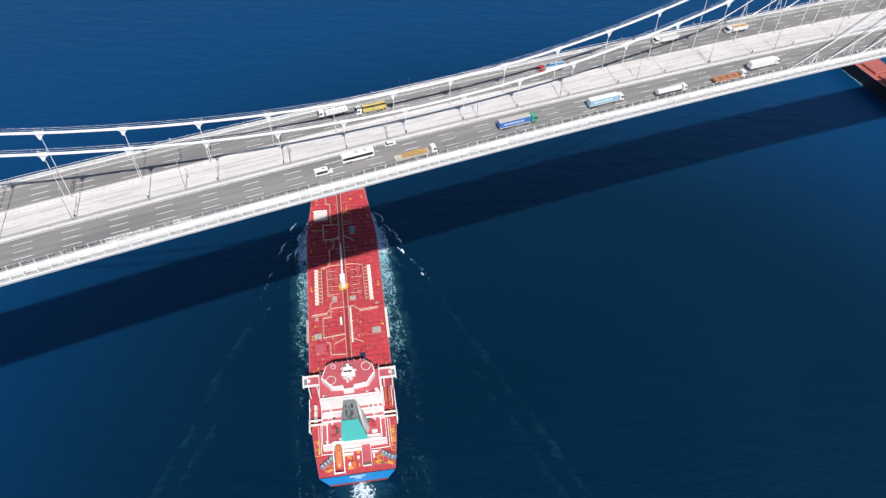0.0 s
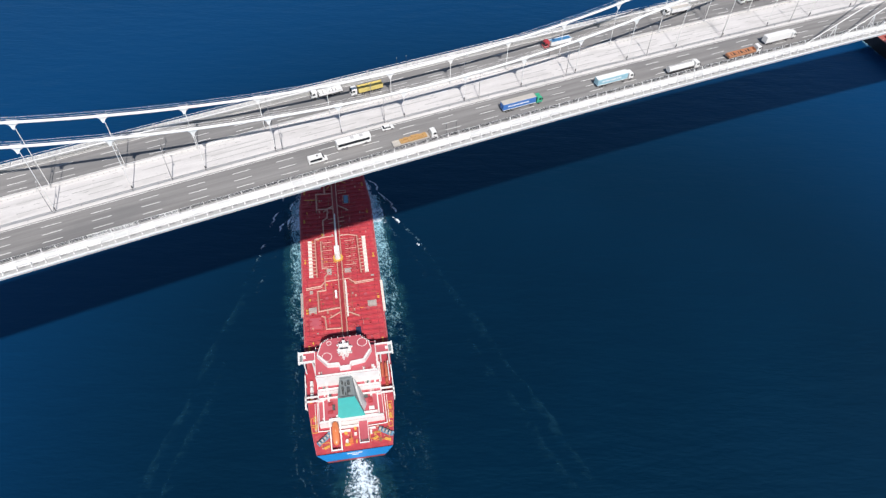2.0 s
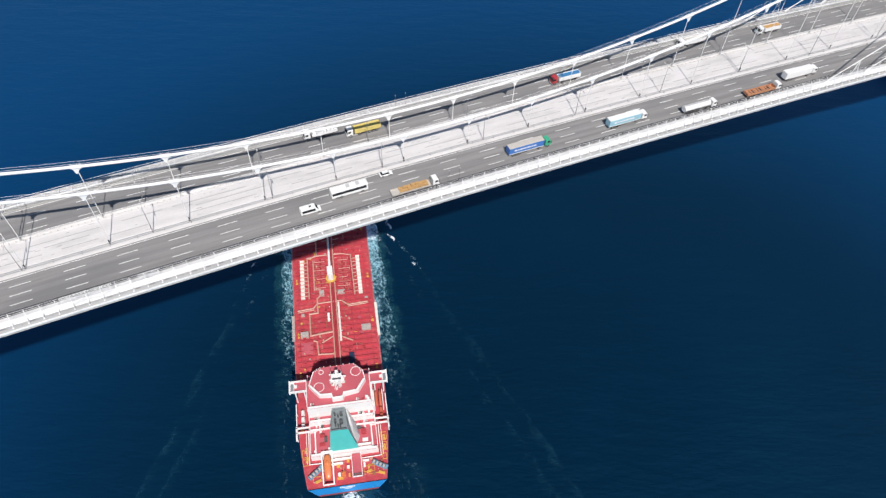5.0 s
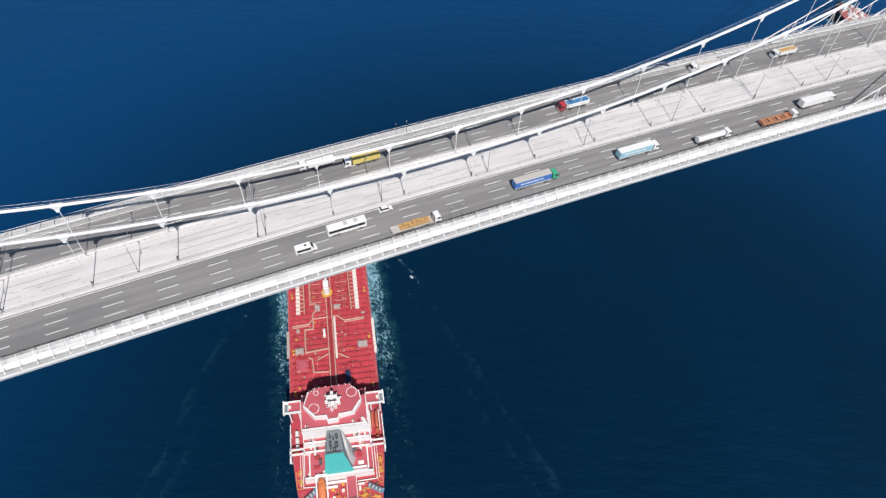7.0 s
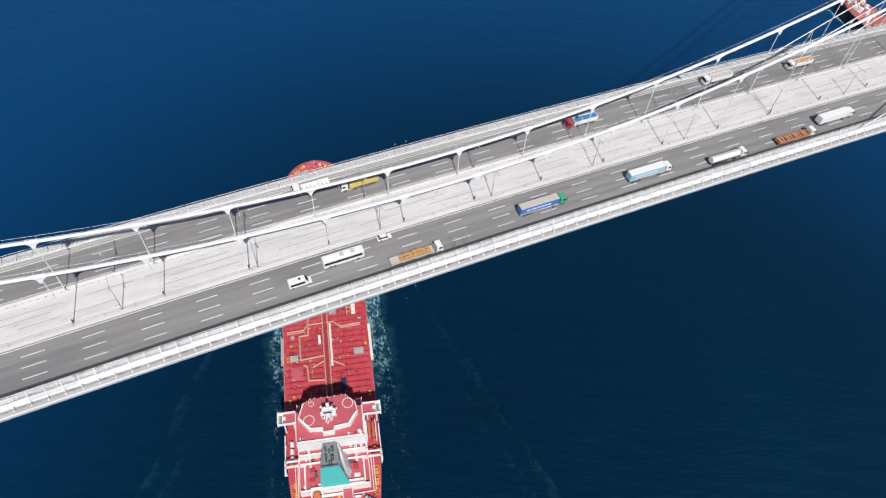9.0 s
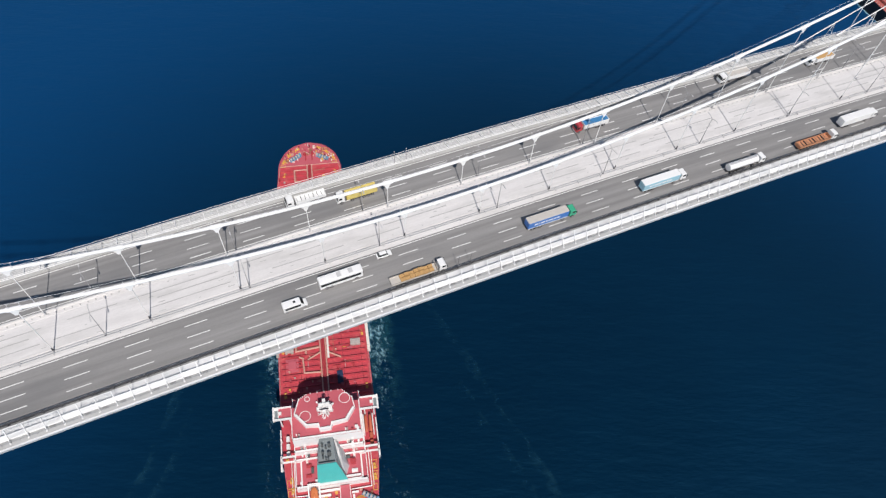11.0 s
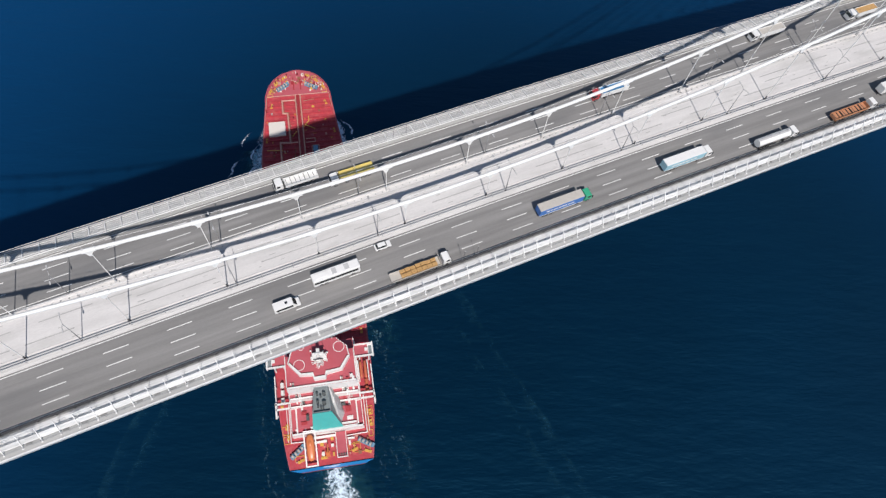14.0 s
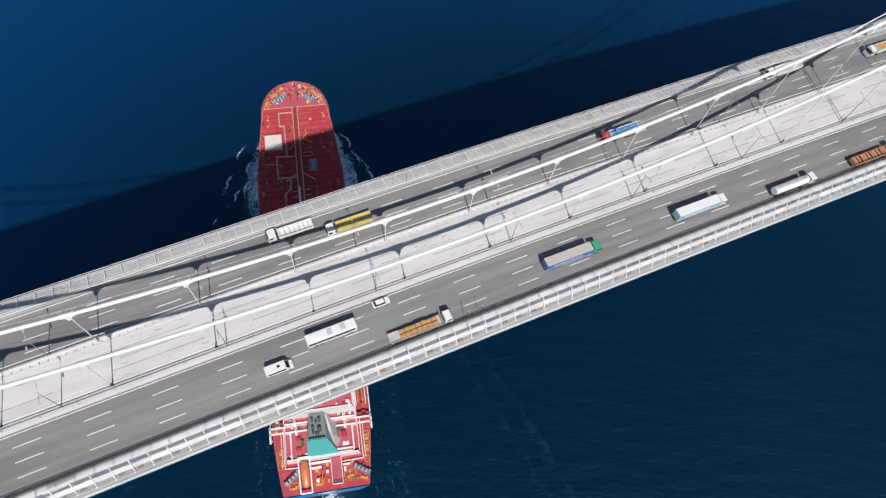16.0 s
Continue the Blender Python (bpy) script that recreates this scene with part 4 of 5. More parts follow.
for x, y, r in ((-13, 271, 0), (12.6, 271.5, 0), (-19.5, 258, 0), (19, 259, 0)):
    bm = B()
    path_tube(bm, [(x - 1.6, y - 1.2, Z + 2.1), (x + 1.6, y - 1.2, Z + 2.1), (x + 1.6, y + 1.2, Z + 2.1), (x - 1.6, y + 1.2, Z + 2.1), (x - 1.6, y - 1.2, Z + 2.1)], 0.18)
    part("mooring_frame", bm, YELLOW, ship)
# side gangways
for x, y0, y1 in ((28.8, 98, 125), (-28.8, 101, 121)):
    bm = B()
    box(bm, x - 0.9, x + 0.9, y0, y1, Z + 0.2, Z + 1.3)
    for k in range(8):
        box(bm, x - 1.0, x + 1.0, y0 + k * (y1 - y0) / 7.3, y0 + 0.4 + k * (y1 - y0) / 7.3, Z + 1.3, Z + 1.6)
    part("gangway", bm, MACHINE_GREY if x < 0 else COVER, ship, "folded gangway")

# deckhouse, tier by tier
house = new("deckhouse")
house.parent = ship
tiers = [(16, 66, 20.3, Z, 19.0, 2.2), (31, 66, 20.0, 19.0, 21.6, 1.2), (34.2, 66, 19.7, 21.6, 27.0, 1.4), (37.4, 56, 19.4, 27.0, 39.2, 1.2)]
for y0, y1, w, z0, z1, wall in tiers:
    bm = B()
    box(bm, -w, w, y0, y1, z0, z1 - 0.12)
    tier = part("tier", bm, SHIP_WHITE, house, "white deckhouse tier")
    bm = B()
    box(bm, -w - 0.05, w + 0.05, y0 - 0.05, y1 + 0.05, z1 - 0.12, z1)
    part("tier_deck", bm, DECK_PINK, tier, "faded red deck")
    bm = B()
    for a, b, c, d in ((-w, w, y0, y0 + 0.8), (-w, -w + 0.4, y0, y1), (w - 0.4, w, y0, y1)):
        box(bm, a, b, c, d, z1, z1 + wall)
    part("tier_bulwark", bm, SHIP_WHITE, tier, "white bulwark")
for _ in range(34):
    y0, y1, w, z0, z1, wall = rp.choice(tiers)
    x, y = rp.choice((-1, 1)) * rp.uniform(9.5, w - 1.2), y0 + rp.uniform(1.2, 3.0)
    bm = B()
    a, c = rp.uniform(0.3, 0.9), rp.uniform(0.3, 0.8)
    box(bm, x - a, x + a, y - c, y + c, z1, z1 + rp.uniform(0.5, 1.6))
    part("deck_box", bm, rp.choice((SHIP_WHITE, FUNNEL_DARK, PIPE_RED, MACHINE_GREY)), house)
for s in (-1, 1):
    for k in range(3):
        y0, z0 = (31, 34.2, 37.4)[k], (19.0, 21.6, 27.0)[k]
        bm = B()
        for dx in (-0.5, 0.5):
            box(bm, s * 13.5 + dx - 0.08, s * 13.5 + dx + 0.08, 0, 6.2, -0.1, 0.25, pose(0, y0 - 4.2, z0, 43))
        for q in range(9):
            box(bm, s * 13.5 - 0.5, s * 13.5 + 0.5, q * 0.66, q * 0.66 + 0.25, 0, 0.1, pose(0, y0 - 4.2, z0, 43))
        part("stairway", bm, SHIP_WHITE, house, "white outside stairs")
ROOF = 41.9
octagon = [(-14.6, 59.7), (-9.7, 62.5), (10.0, 62.9), (15.8, 57.2), (16.8, 51.0), (12.0, 43.9), (3.4, 42.6), (2.6, 40.2), (-3.8, 40.0), (-4.6, 42.8), (-11.6, 43.4), (-17.6, 50.8)]
bm = B()
prism(bm, octagon, 31.0, ROOF)
wheelhouse = part("wheelhouse", bm, SHIP_WHITE, house, "white wheelhouse")
bm = B()
prism(bm, [(x * 1.004, 52 + (y - 52) * 1.004) for x, y in octagon if y > 50], ROOF - 3.4, ROOF - 1.5)
part("bridge_window", bm, GLASS, wheelhouse, "dark band of bridge windows")
bm = B()
prism(bm, [(x * 0.99, 52 + (y - 52) * 0.99) for x, y in octagon], ROOF, ROOF + 0.2)
part("roof_deck", bm, DECK_PINK, wheelhouse, "faded red roof deck")
for (xa, ya), (xb, yb) in zip(octagon, octagon[1:] + octagon[:1]):
    ia, ib = Vector((xa, ya)), Vector((xb, yb))
    bm = B()
    if min(ya, yb) > 56:
        # the front edge has only short posts
        for k in range(5):
            q = ia.lerp(ib, (k + 0.5) / 5)
            tube(bm, (q.x, q.y - 0.4, ROOF), (q.x, q.y - 0.4, ROOF + 1.6), 0.22, 6)
        part("roof_post", bm, SHIP_WHITE, wheelhouse, "short white posts", kind="stuff")
        continue
    n2 = Vector((0, 52))
    thick = 1.4 if min(ya, yb) < 50 else 0.5
    ja, jb = ia + (n2 - ia).normalized() * thick, ib + (n2 - ib).normalized() * thick
    prism(bm, [tuple(ia), tuple(ib), tuple(jb), tuple(ja)], ROOF, ROOF + 1.3)
    part("roof_bulwark", bm, SHIP_WHITE, wheelhouse, "white bulwark round the roof")
for cx, cy, r in ((-11.4, 49.3, 3.2), (11.3, 57.2, 3.2), (-9.7, 59.2, 1.6)):
    bm = B()
    ring = [(math.cos(2 * math.pi * k / 24), math.sin(2 * math.pi * k / 24)) for k in range(24)]
    rows = [[bm.verts.new((cx + q * c, cy + q * s, z)) for c, s in ring] for q, z in ((r, ROOF + 0.18), (r, ROOF + 0.3), (r - 0.35, ROOF + 0.3), (r - 0.35, ROOF + 0.18))]
    for a, b in zip(rows, rows[1:] + rows[:1]):
        for k in range(24):
            bm.faces.new((a[k], a[(k + 1) % 24], b[(k + 1) % 24], b[k]))
    part("roof_ring", bm, SHIP_WHITE, wheelhouse, "white painted ring")
# mast on the roof
bm = B()
up = Matrix.Translation((0, -2.2, 5.0))
for k in range(4):
    x, y = (-1.6, 1.6)[k % 2], 51.5 + 4.0 * (k // 2)
    tube(bm, (x, y, 37), (x * 0.4, 53 + (y - 53.5) * 0.4, 47), 0.28, 6)
for z, w in ((39.5, 4.2), (42.5, 3.6), (45.5, 3.0)):
    box(bm, -w, w, 52.2, 54.6, z, z + 0.3)
    box(bm, -0.9, 0.9, 50.5, 57, z + 0.1, z + 0.35)
for x in (-3, -1.5, 0, 1.5, 3):
    tube(bm, (x, 53.4, 45), (x, 53.4, 48 + abs(x)), 0.12, 5)
for k in range(14):
    a = rs.uniform(0, 6.28)
    tube(bm, (2.6 * math.cos(a), 53.5 + 3 * math.sin(a), 37), (4.6 * math.cos(a), 53.0 + 4.6 * math.sin(a), 39 + rs.uniform(0, 3)), 0.3, 5)
for k in range(42):
    a, q = rs.uniform(0, 6.28), rs.uniform(0.3, 1.0)
    px, py = 3.6 * q * math.cos(a), 52.0 + 4.8 * q * math.sin(a)
    tube(bm, (px, py, 37.2), (px * 0.6 + rs.uniform(-1.2, 1.2), 52.6 + (py - 52.6) * 0.6 + rs.uniform(-1.0, 1.0), rs.uniform(39, 44)), rs.uniform(0.12, 0.26), 5)
bmesh.ops.transform(bm, matrix=up, verts=bm.verts)
mast = part("radar_mast", bm, SHIP_WHITE, house, "white lattice radar mast")
for x, y, z in ((3.4, 55.6, 43.2), (2.6, 50.4, 46.2)):
    bm = B()
    box(bm, -x, x, y, y + 0.6, z, z + 0.6)
    bmesh.ops.transform(bm, matrix=up, verts=bm.verts)
    part("radar", bm, STEEL_DARK, mast, "dark radar scanner")
for x, y in ((4.6, 56.5), (-4.4, 58.5)):
    bm = B()
    tube(bm, (x, y, 37), (x, y, 37.8), 0.3, 8)
    bmesh.ops.create_icosphere(bm, subdivisions=2, radius=0.6, matrix=Matrix.Translation((x, y, 38.2)))
    bmesh.ops.transform(bm, matrix=up, verts=bm.verts)
    part("satellite_dome", bm, SHIP_WHITE, house, "white satellite dome", smooth=True)
# bridge wings
for s in (-1, 1):
    bm = B()
    box(bm, s * 19.5, s * 30.2, 52.5, 59.5, 32.6, 33.0)
    wing = part("bridge_wing", bm, SHIP_WHITE, house, "white bridge wing deck")
    bm = B()
    for y in (52.3, 59.2):
        box(bm, s * 19.5, s * 30.2, y, y + 0.6, 32.3, 34.3)
    box(bm, s * 29.6, s * 30.4, 52.0, 60.2, 31.8, 34.4)
    box(bm, s * 25.5, s * 27.0, 55.3, 57.0, 33.0, 34.3)
    part("wing_bulwark", bm, SHIP_WHITE, wing, "white wing bulwark")
    bm = B()
    box(bm, s * 19.6, s * 27.2, 53.0, 59.1, 33.0, 33.08)
    part("wing_mat", bm, DECK_PINK, wing, "red wing deck paint")
    bm = B()
    box(bm, s * 27.6, s * 29.4, 53.8, 58.4, 33.0, 33.12)
    part("wing_grate", bm, FUNNEL_GREY, wing, "grey grating")
    bm = B()
    for x in (22, 27.5):
        tube(bm, (s * x, 56, Z), (s * x, 56, 32.6), 0.5, 8)
    part("wing_post", bm, SHIP_WHITE, wing)
# low wings of the house with boat decks
for s in (-1, 1):
    bm = B()
    for y, z in ((35.0, 19.5), (32.0, 19.5)):
        box(bm, s * 14, s * 28.4, y - 0.45, y + 0.45, z - 0.5, z + 0.5)
    box(bm, s * 27.6, s * 28.6, 27.0 if s < 0 else 28.5, 36, 19.0, 20.0)
    box(bm, s * 27.8, s * 28.4, 34.6, 52, 17.4, 18.4)
    for y in (29.5, 35, 46):
        tube(bm, (s * 28.0, y, Z), (s * 28.0, y, 19.3), 0.4, 8)
    part("davit_frame", bm, SHIP_WHITE, house, "white davit frame")
    bm = B()
    for k in range(3):
        y = 38 + 4.5 * k
        tube(bm, (s * 24.5, y - 1.4, Z + 2.2), (s * 24.5, y + 1.4, Z + 2.2), 1.1, 10)
        box(bm, s * 23.4, s * 25.6, y - 1.0, y + 1.0, Z, Z + 1.2)
    part("liferaft", bm, (SHIP_WHITE if s < 0 else RUST), house, "round liferaft canisters", kind="stuff")
# rescue boat
bm = B()
for x in (22.1, 24.7):
    hull_ball(bm, pose(x, 49.3, Z + 4.6) @ Matrix.Diagonal((0.95, 5.6, 1.1, 1)), 14, 8)
part("rescue_boat", bm, RUST, house, "pair of dull orange rescue boats", smooth=True)
for x in (20.7, 26.2):
    bm = B()
    path_tube(bm, [(x, 43.5, Z), (x, 44.5, Z + 7), (x, 54, Z + 7), (x, 55, Z)], 0.32)
    part("boat_davit", bm, SHIP_WHITE, house)

# funnel with its casing
bm = B()
box(bm, -17.2, 17.6, 17.0, 31.0, 19.0, 20.1)
box(bm, -15.6, 16.2, 19.0, 31.0, 20.1, 21.2)
casing = part("casing", bm, DECK_PINK, house, "faded red casing top")
bm = B()
for a, b, c, d, z0, z1 in ((-9, 17.6, 16.6, 17.6, 19.0, 21.0), (-9.5, 16.4, 18.4, 19.2, 20.4, 22.4), (16.8, 17.6, 17, 31, 19.0, 21), (-17.4, -16.6, 17, 31, 19, 21)):
    box(bm, a, b, c, d, z0, z1)
part("casing_rail", bm, SHIP_WHITE, casing, "white casing parapet")
bm = B()
lo = [(-8.4, 17.2), (8.6, 17.2), (5.4, 40), (-6.2, 40)]
hi = [(-6.8, 22.9), (3.6, 22.9), (2.4, 37.6), (-4.8, 37.6)]
v0 = [bm.verts.new((x, y, 21.0)) for x, y in lo]
v1 = [bm.verts.new((x, y, 36.5)) for x, y in hi]
v2 = [bm.verts.new((-1.5 + (x + 1.5) * 0.88, 30 + (y - 30) * 0.9, 36.5)) for x, y in hi]
v3 = [bm.verts.new((-1.5 + (x + 1.5) * 0.88, 30 + (y - 30) * 0.9, 34.6)) for x, y in hi]
for k in (1, 2, 3):
    j = (k + 1) % 4
    bm.faces.new((v0[k], v0[j], v1[j], v1[k]))
for k in range(4):
    j = (k + 1) % 4
    bm.faces.new((v1[k], v1[j], v2[j], v2[k]))
    bm.faces.new((v2[k], v2[j], v3[j], v3[k]))
bm.faces.new(v3)
funnel = part("funnel", bm, FUNNEL_GREY, house, "grey funnel with an open top")
bm = B()
a = [bm.verts.new(v) for v in ((-8.4, 17.15, 21.0), (8.6, 17.15, 21.0), (3.6, 22.85, 36.5), (-6.8, 22.85, 36.5))]
b = [bm.verts.new(v) for v in ((-8.4, 17.4, 21.0), (8.6, 17.4, 21.0), (3.6, 23.1, 36.5), (-6.8, 23.1, 36.5))]
bm.faces.new(a), bm.faces.new(b[::-1])
for k in range(4):
    bm.faces.new((a[k], a[(k + 1) % 4], b[(k + 1) % 4], b[k]))
part("funnel_back", bm, TEAL, funnel, "teal painted back of the funnel")
bm = B()
for x, y, r in ((-1.8, 27.5, 0.5), (-1.8, 30.0, 0.7), (1.7, 29.0, 1.1), (1.9, 34, 0.9), (-1.9, 34.3, 0.6), (-0.2, 26.6, 0.4), (1.0, 26.4, 0.4), (0, 33, 0.5)):
    tube(bm, (x - 1.6, y - 1, 34.6), (x - 1.6, y - 1, 37.2), r, 12)
part("exhaust_pipe", bm, FUNNEL_DARK, funnel, "sooty exhaust pipes", kind="stuff")
# a pale flank that widens towards the casing
for s in (1,):
    bm = B()
    foot = [bm.verts.new((s * x, y, 21.1)) for x, y in ((7.8, 19.0), (10.2, 24.5), (8.6, 32.0), (5.5, 39.0), (4.0, 30.0))]
    top = [bm.verts.new((s * x, y, z)) for x, y, z in ((6.4, 22.0, 27.0), (6.6, 25.5, 31.0), (5.4, 32.0, 33.5), (3.4, 38.0, 34.0), (3.0, 30.0, 32.0))]
    for k in range(5):
        bm.faces.new((foot[k], foot[(k + 1) % 5], top[(k + 1) % 5], top[k]))
    bm.faces.new(top), bm.faces.new(foot[::-1])
    bmesh.ops.recalc_face_normals(bm, faces=bm.faces[:])
    part("funnel_flank", bm, STEEL_GREY, funnel, "pale grey funnel flank")
# pale badge on the funnel's side, drawn as plain bars
bm = B()
for k, (ya, yb, t) in enumerate(((27, 33, 0.35), (28, 32, 0.48), (27.5, 30, 0.6), (30.6, 33, 0.6), (28.5, 32.5, 0.72))):
    x = 8.4 - 4.5 * t
    box(bm, x - 0.1 - 0.14 * (ya - 24) * (1 - t), x + 0.25 - 0.14 * (ya - 24) * (1 - t), ya, yb, 21 + 15.5 * t - 0.5, 21 + 15.5 * t + 0.5)
part("funnel_badge", bm, SHIP_WHITE, funnel, "pale bars on the funnel", kind="stuff")
for x, y, w, l, h in ((12.5, 26.5, 3, 3, 2.4), (13, 21.5, 3.4, 2.2, 0.6), (-12.5, 27.5, 3, 2, 1.2), (-12.8, 22, 3.4, 2, 0.6), (-10.6, 24.6, 1.6, 3.0, 2.0), (9.8, 29.5, 2.6, 1.6, 1.4)):
    bm = B()
    box(bm, x - w / 2, x + w / 2, y - l / 2, y + l / 2, 21.2, 21.2 + h)
    box(bm, x - w * 0.3, x + w * 0.3, y - l * 0.3, y + l * 0.3, 21.2 + h, 21.5 + h)
    part("vent_box", bm, rs.choice((FUNNEL_DARK, SHIP_WHITE, PIPE_RED)), house, bevel=0.06)
for pts, r in (([(-21.6, 13.5), (-21.6, 36), (-16, 36)], 0.28), ([(21.6, 13.5), (21.6, 36), (16, 36)], 0.28), ([(-23, 14), (-23, 33)], 0.2), ([(23, 14), (23, 33)], 0.2), ([(-21.6, 13.5), (-14.6, 13.2)], 0.3), ([(21.6, 13.5), (10, 13.2)], 0.3)):
    bm = B()
    path_tube(bm, [(x, y, Z + 1.2) for x, y in pts], r)
    part("deck_railing", bm, SHIP_WHITE, house, "white deck railing")

# free-fall lifeboat on its ramp
boat = new("lifeboat")
boat.parent = ship
m = pose(-10.6, 8.5, Z + 6.4, 14)
bm = B()
hull_ball(bm, m @ Matrix.Diagonal((2.3, 7.4, 1.9, 1)), 18, 12)
part("boat_hull", bm, ORANGE, boat, "orange free-fall lifeboat", smooth=True)
bm = B()
bmesh.ops.create_uvsphere(bm, u_segments=12, v_segments=8, radius=1, matrix=m @ Matrix.Translation((0, 2.2, 1.3)) @ Matrix.Diagonal((1.2, 2.2, 1.1, 1)))
part("boat_cabin", bm, ORANGE, boat, smooth=True)
bm = B()
for x in (-3.1, 3.1):
    box(bm, x - 0.35, x + 0.35, -10.4, 9.2, -0.6, 0.5, m)
for y in (-10.4, 8.6):
    box(bm, -3.1, 3.1, y, y + 0.7, -0.6, 0.5, m)
for x in (-3.1, 3.1):
    for y in (-9, 0, 8):
        p = m @ Vector((x, y, -0.4))
        tube(bm, (p.x, p.y, Z), tuple(p), 0.3, 6)
part("ramp", bm, SHIP_WHITE, boat, "white lifeboat ramp")
# after stair house, small crane and lockers on the after deck
bm = B()
box(bm, 3.6, 9.4, 2.0, 15.5, Z, Z + 3.6)
stair = part("stair_house", bm, DECK_PINK, ship, "faded red stair house")
bm = B()
for x in (3.5, 9.2):
    box(bm, x, x + 0.35, 1.2, 15.5, Z + 3.6, Z + 4.7)
box(bm, 3.5, 9.5, 1.1, 1.5, Z + 3.6, Z + 4.7)
part("stair_rail", bm, SHIP_WHITE, stair, "white rail")
bm = B()
for x in (4.6, 6.0, 7.4, 8.6):
    tube(bm, (x, 2.8, Z + 3.6), (x, 2.8, Z + 4.4), 0.5, 8)
part("vent", bm, FUNNEL_DARK, stair, kind="stuff")
bm = B()
box(bm, -2.9, -0.5, 3.0, 6.2, Z, Z + 2.4)
tube(bm, (-1.7, 4.6, Z + 2.4), (-1.7, 4.6, Z + 4), 0.7, 8)
tube(bm, (-1.7, 4.6, Z + 3.6), (-1.2, 9.5, Z + 4.6), 0.3, 6)
part("stores_crane", bm, ORANGE, ship, "small orange stores crane")
bm = B()
for x, y, w, l in ((-5.2, 11.8, 7, 1.2), (-4.2, 5.0, 1.4, 2.2), (1.2, 9, 1.6, 1.6), (12, 11.5, 4, 0.9), (-0.2, 14.4, 18, 1.2), (11, 9, 1.2, 2.5)):
    box(bm, x - w / 2, x + w / 2, y - l / 2, y + l / 2, Z, Z + 1.6)
part("locker", bm, SHIP_WHITE, ship, "white lockers", kind="stuff")
# name on the stern, which cannot be read, as plain bars
bm = B()
x = -5.0
for w in (0.9, 0.7, 0.9, 0.5, 0.8, 0.9, 0.6, 0.9, 0.8):
    box(bm, x, x + w, -1.62, -1.4, Z - 3.6, Z - 2.2)
    x += w + 0.28
box(bm, -2.2, 2.0, -1.62, -1.4, Z - 5.6, Z - 4.8)
part("stern_letters", bm, SHIP_WHITE, ship, "white bars of lettering", kind="stuff")


# ---- foam ----
def sheet(name, m, pts, material, label):
    """A strip from rows of (left, right) points with its density at both edges."""
    me = bpy.data.meshes.new(name)
    verts, faces, uv = [], [], []
    for (xa, ya, da), (xb, yb, db) in pts:
        xm, ym, dm = (xa + xb) / 2, (ya + yb) / 2, (da + db) / 2
        verts += [(xa, ya, 0), (xm, ym, 0), (xb, yb, 0)]
        uv += [da, dm, db]
    for r in range(len(pts) - 1):
        for c in range(2):
            a = r * 3 + c
            faces.append((a, a + 1, a + 4, a + 3))
    me.from_pydata(verts, [], faces)
    layer = me.uv_layers.new(name="UVMap")
    for lp in me.loops:
        layer.data[lp.index].uv = (uv[lp.vertex_index], 0.5)
    me.materials.append(material)
    ob = new(name, me)
    ob.matrix_world = m
    return tagged(ob, label, "foam", kind="stuff")


FOAM = foam_material("sea foam", 0.34, 0.55, (0.38, 0.70, 0.82), stretch=(1.4, 0.8, 1), most=0.85, sharp=0.32)
FOAM_THICK = foam_material("thick sea foam", 0.35, 0.6, (0.74, 0.86, 0.95), sharp=0.22, most=0.97)
FOAM_HAZE = foam_material("milky water", 0.48, 0.25, (0.015, 0.13, 0.16), most=0.5, sharp=0.7)
FOAM_THIN = foam_material("thin foam streaks", 0.34, 0.22, (0.008, 0.10, 0.165), stretch=(1.0, 1.0, 1), most=0.5, sharp=1.0)
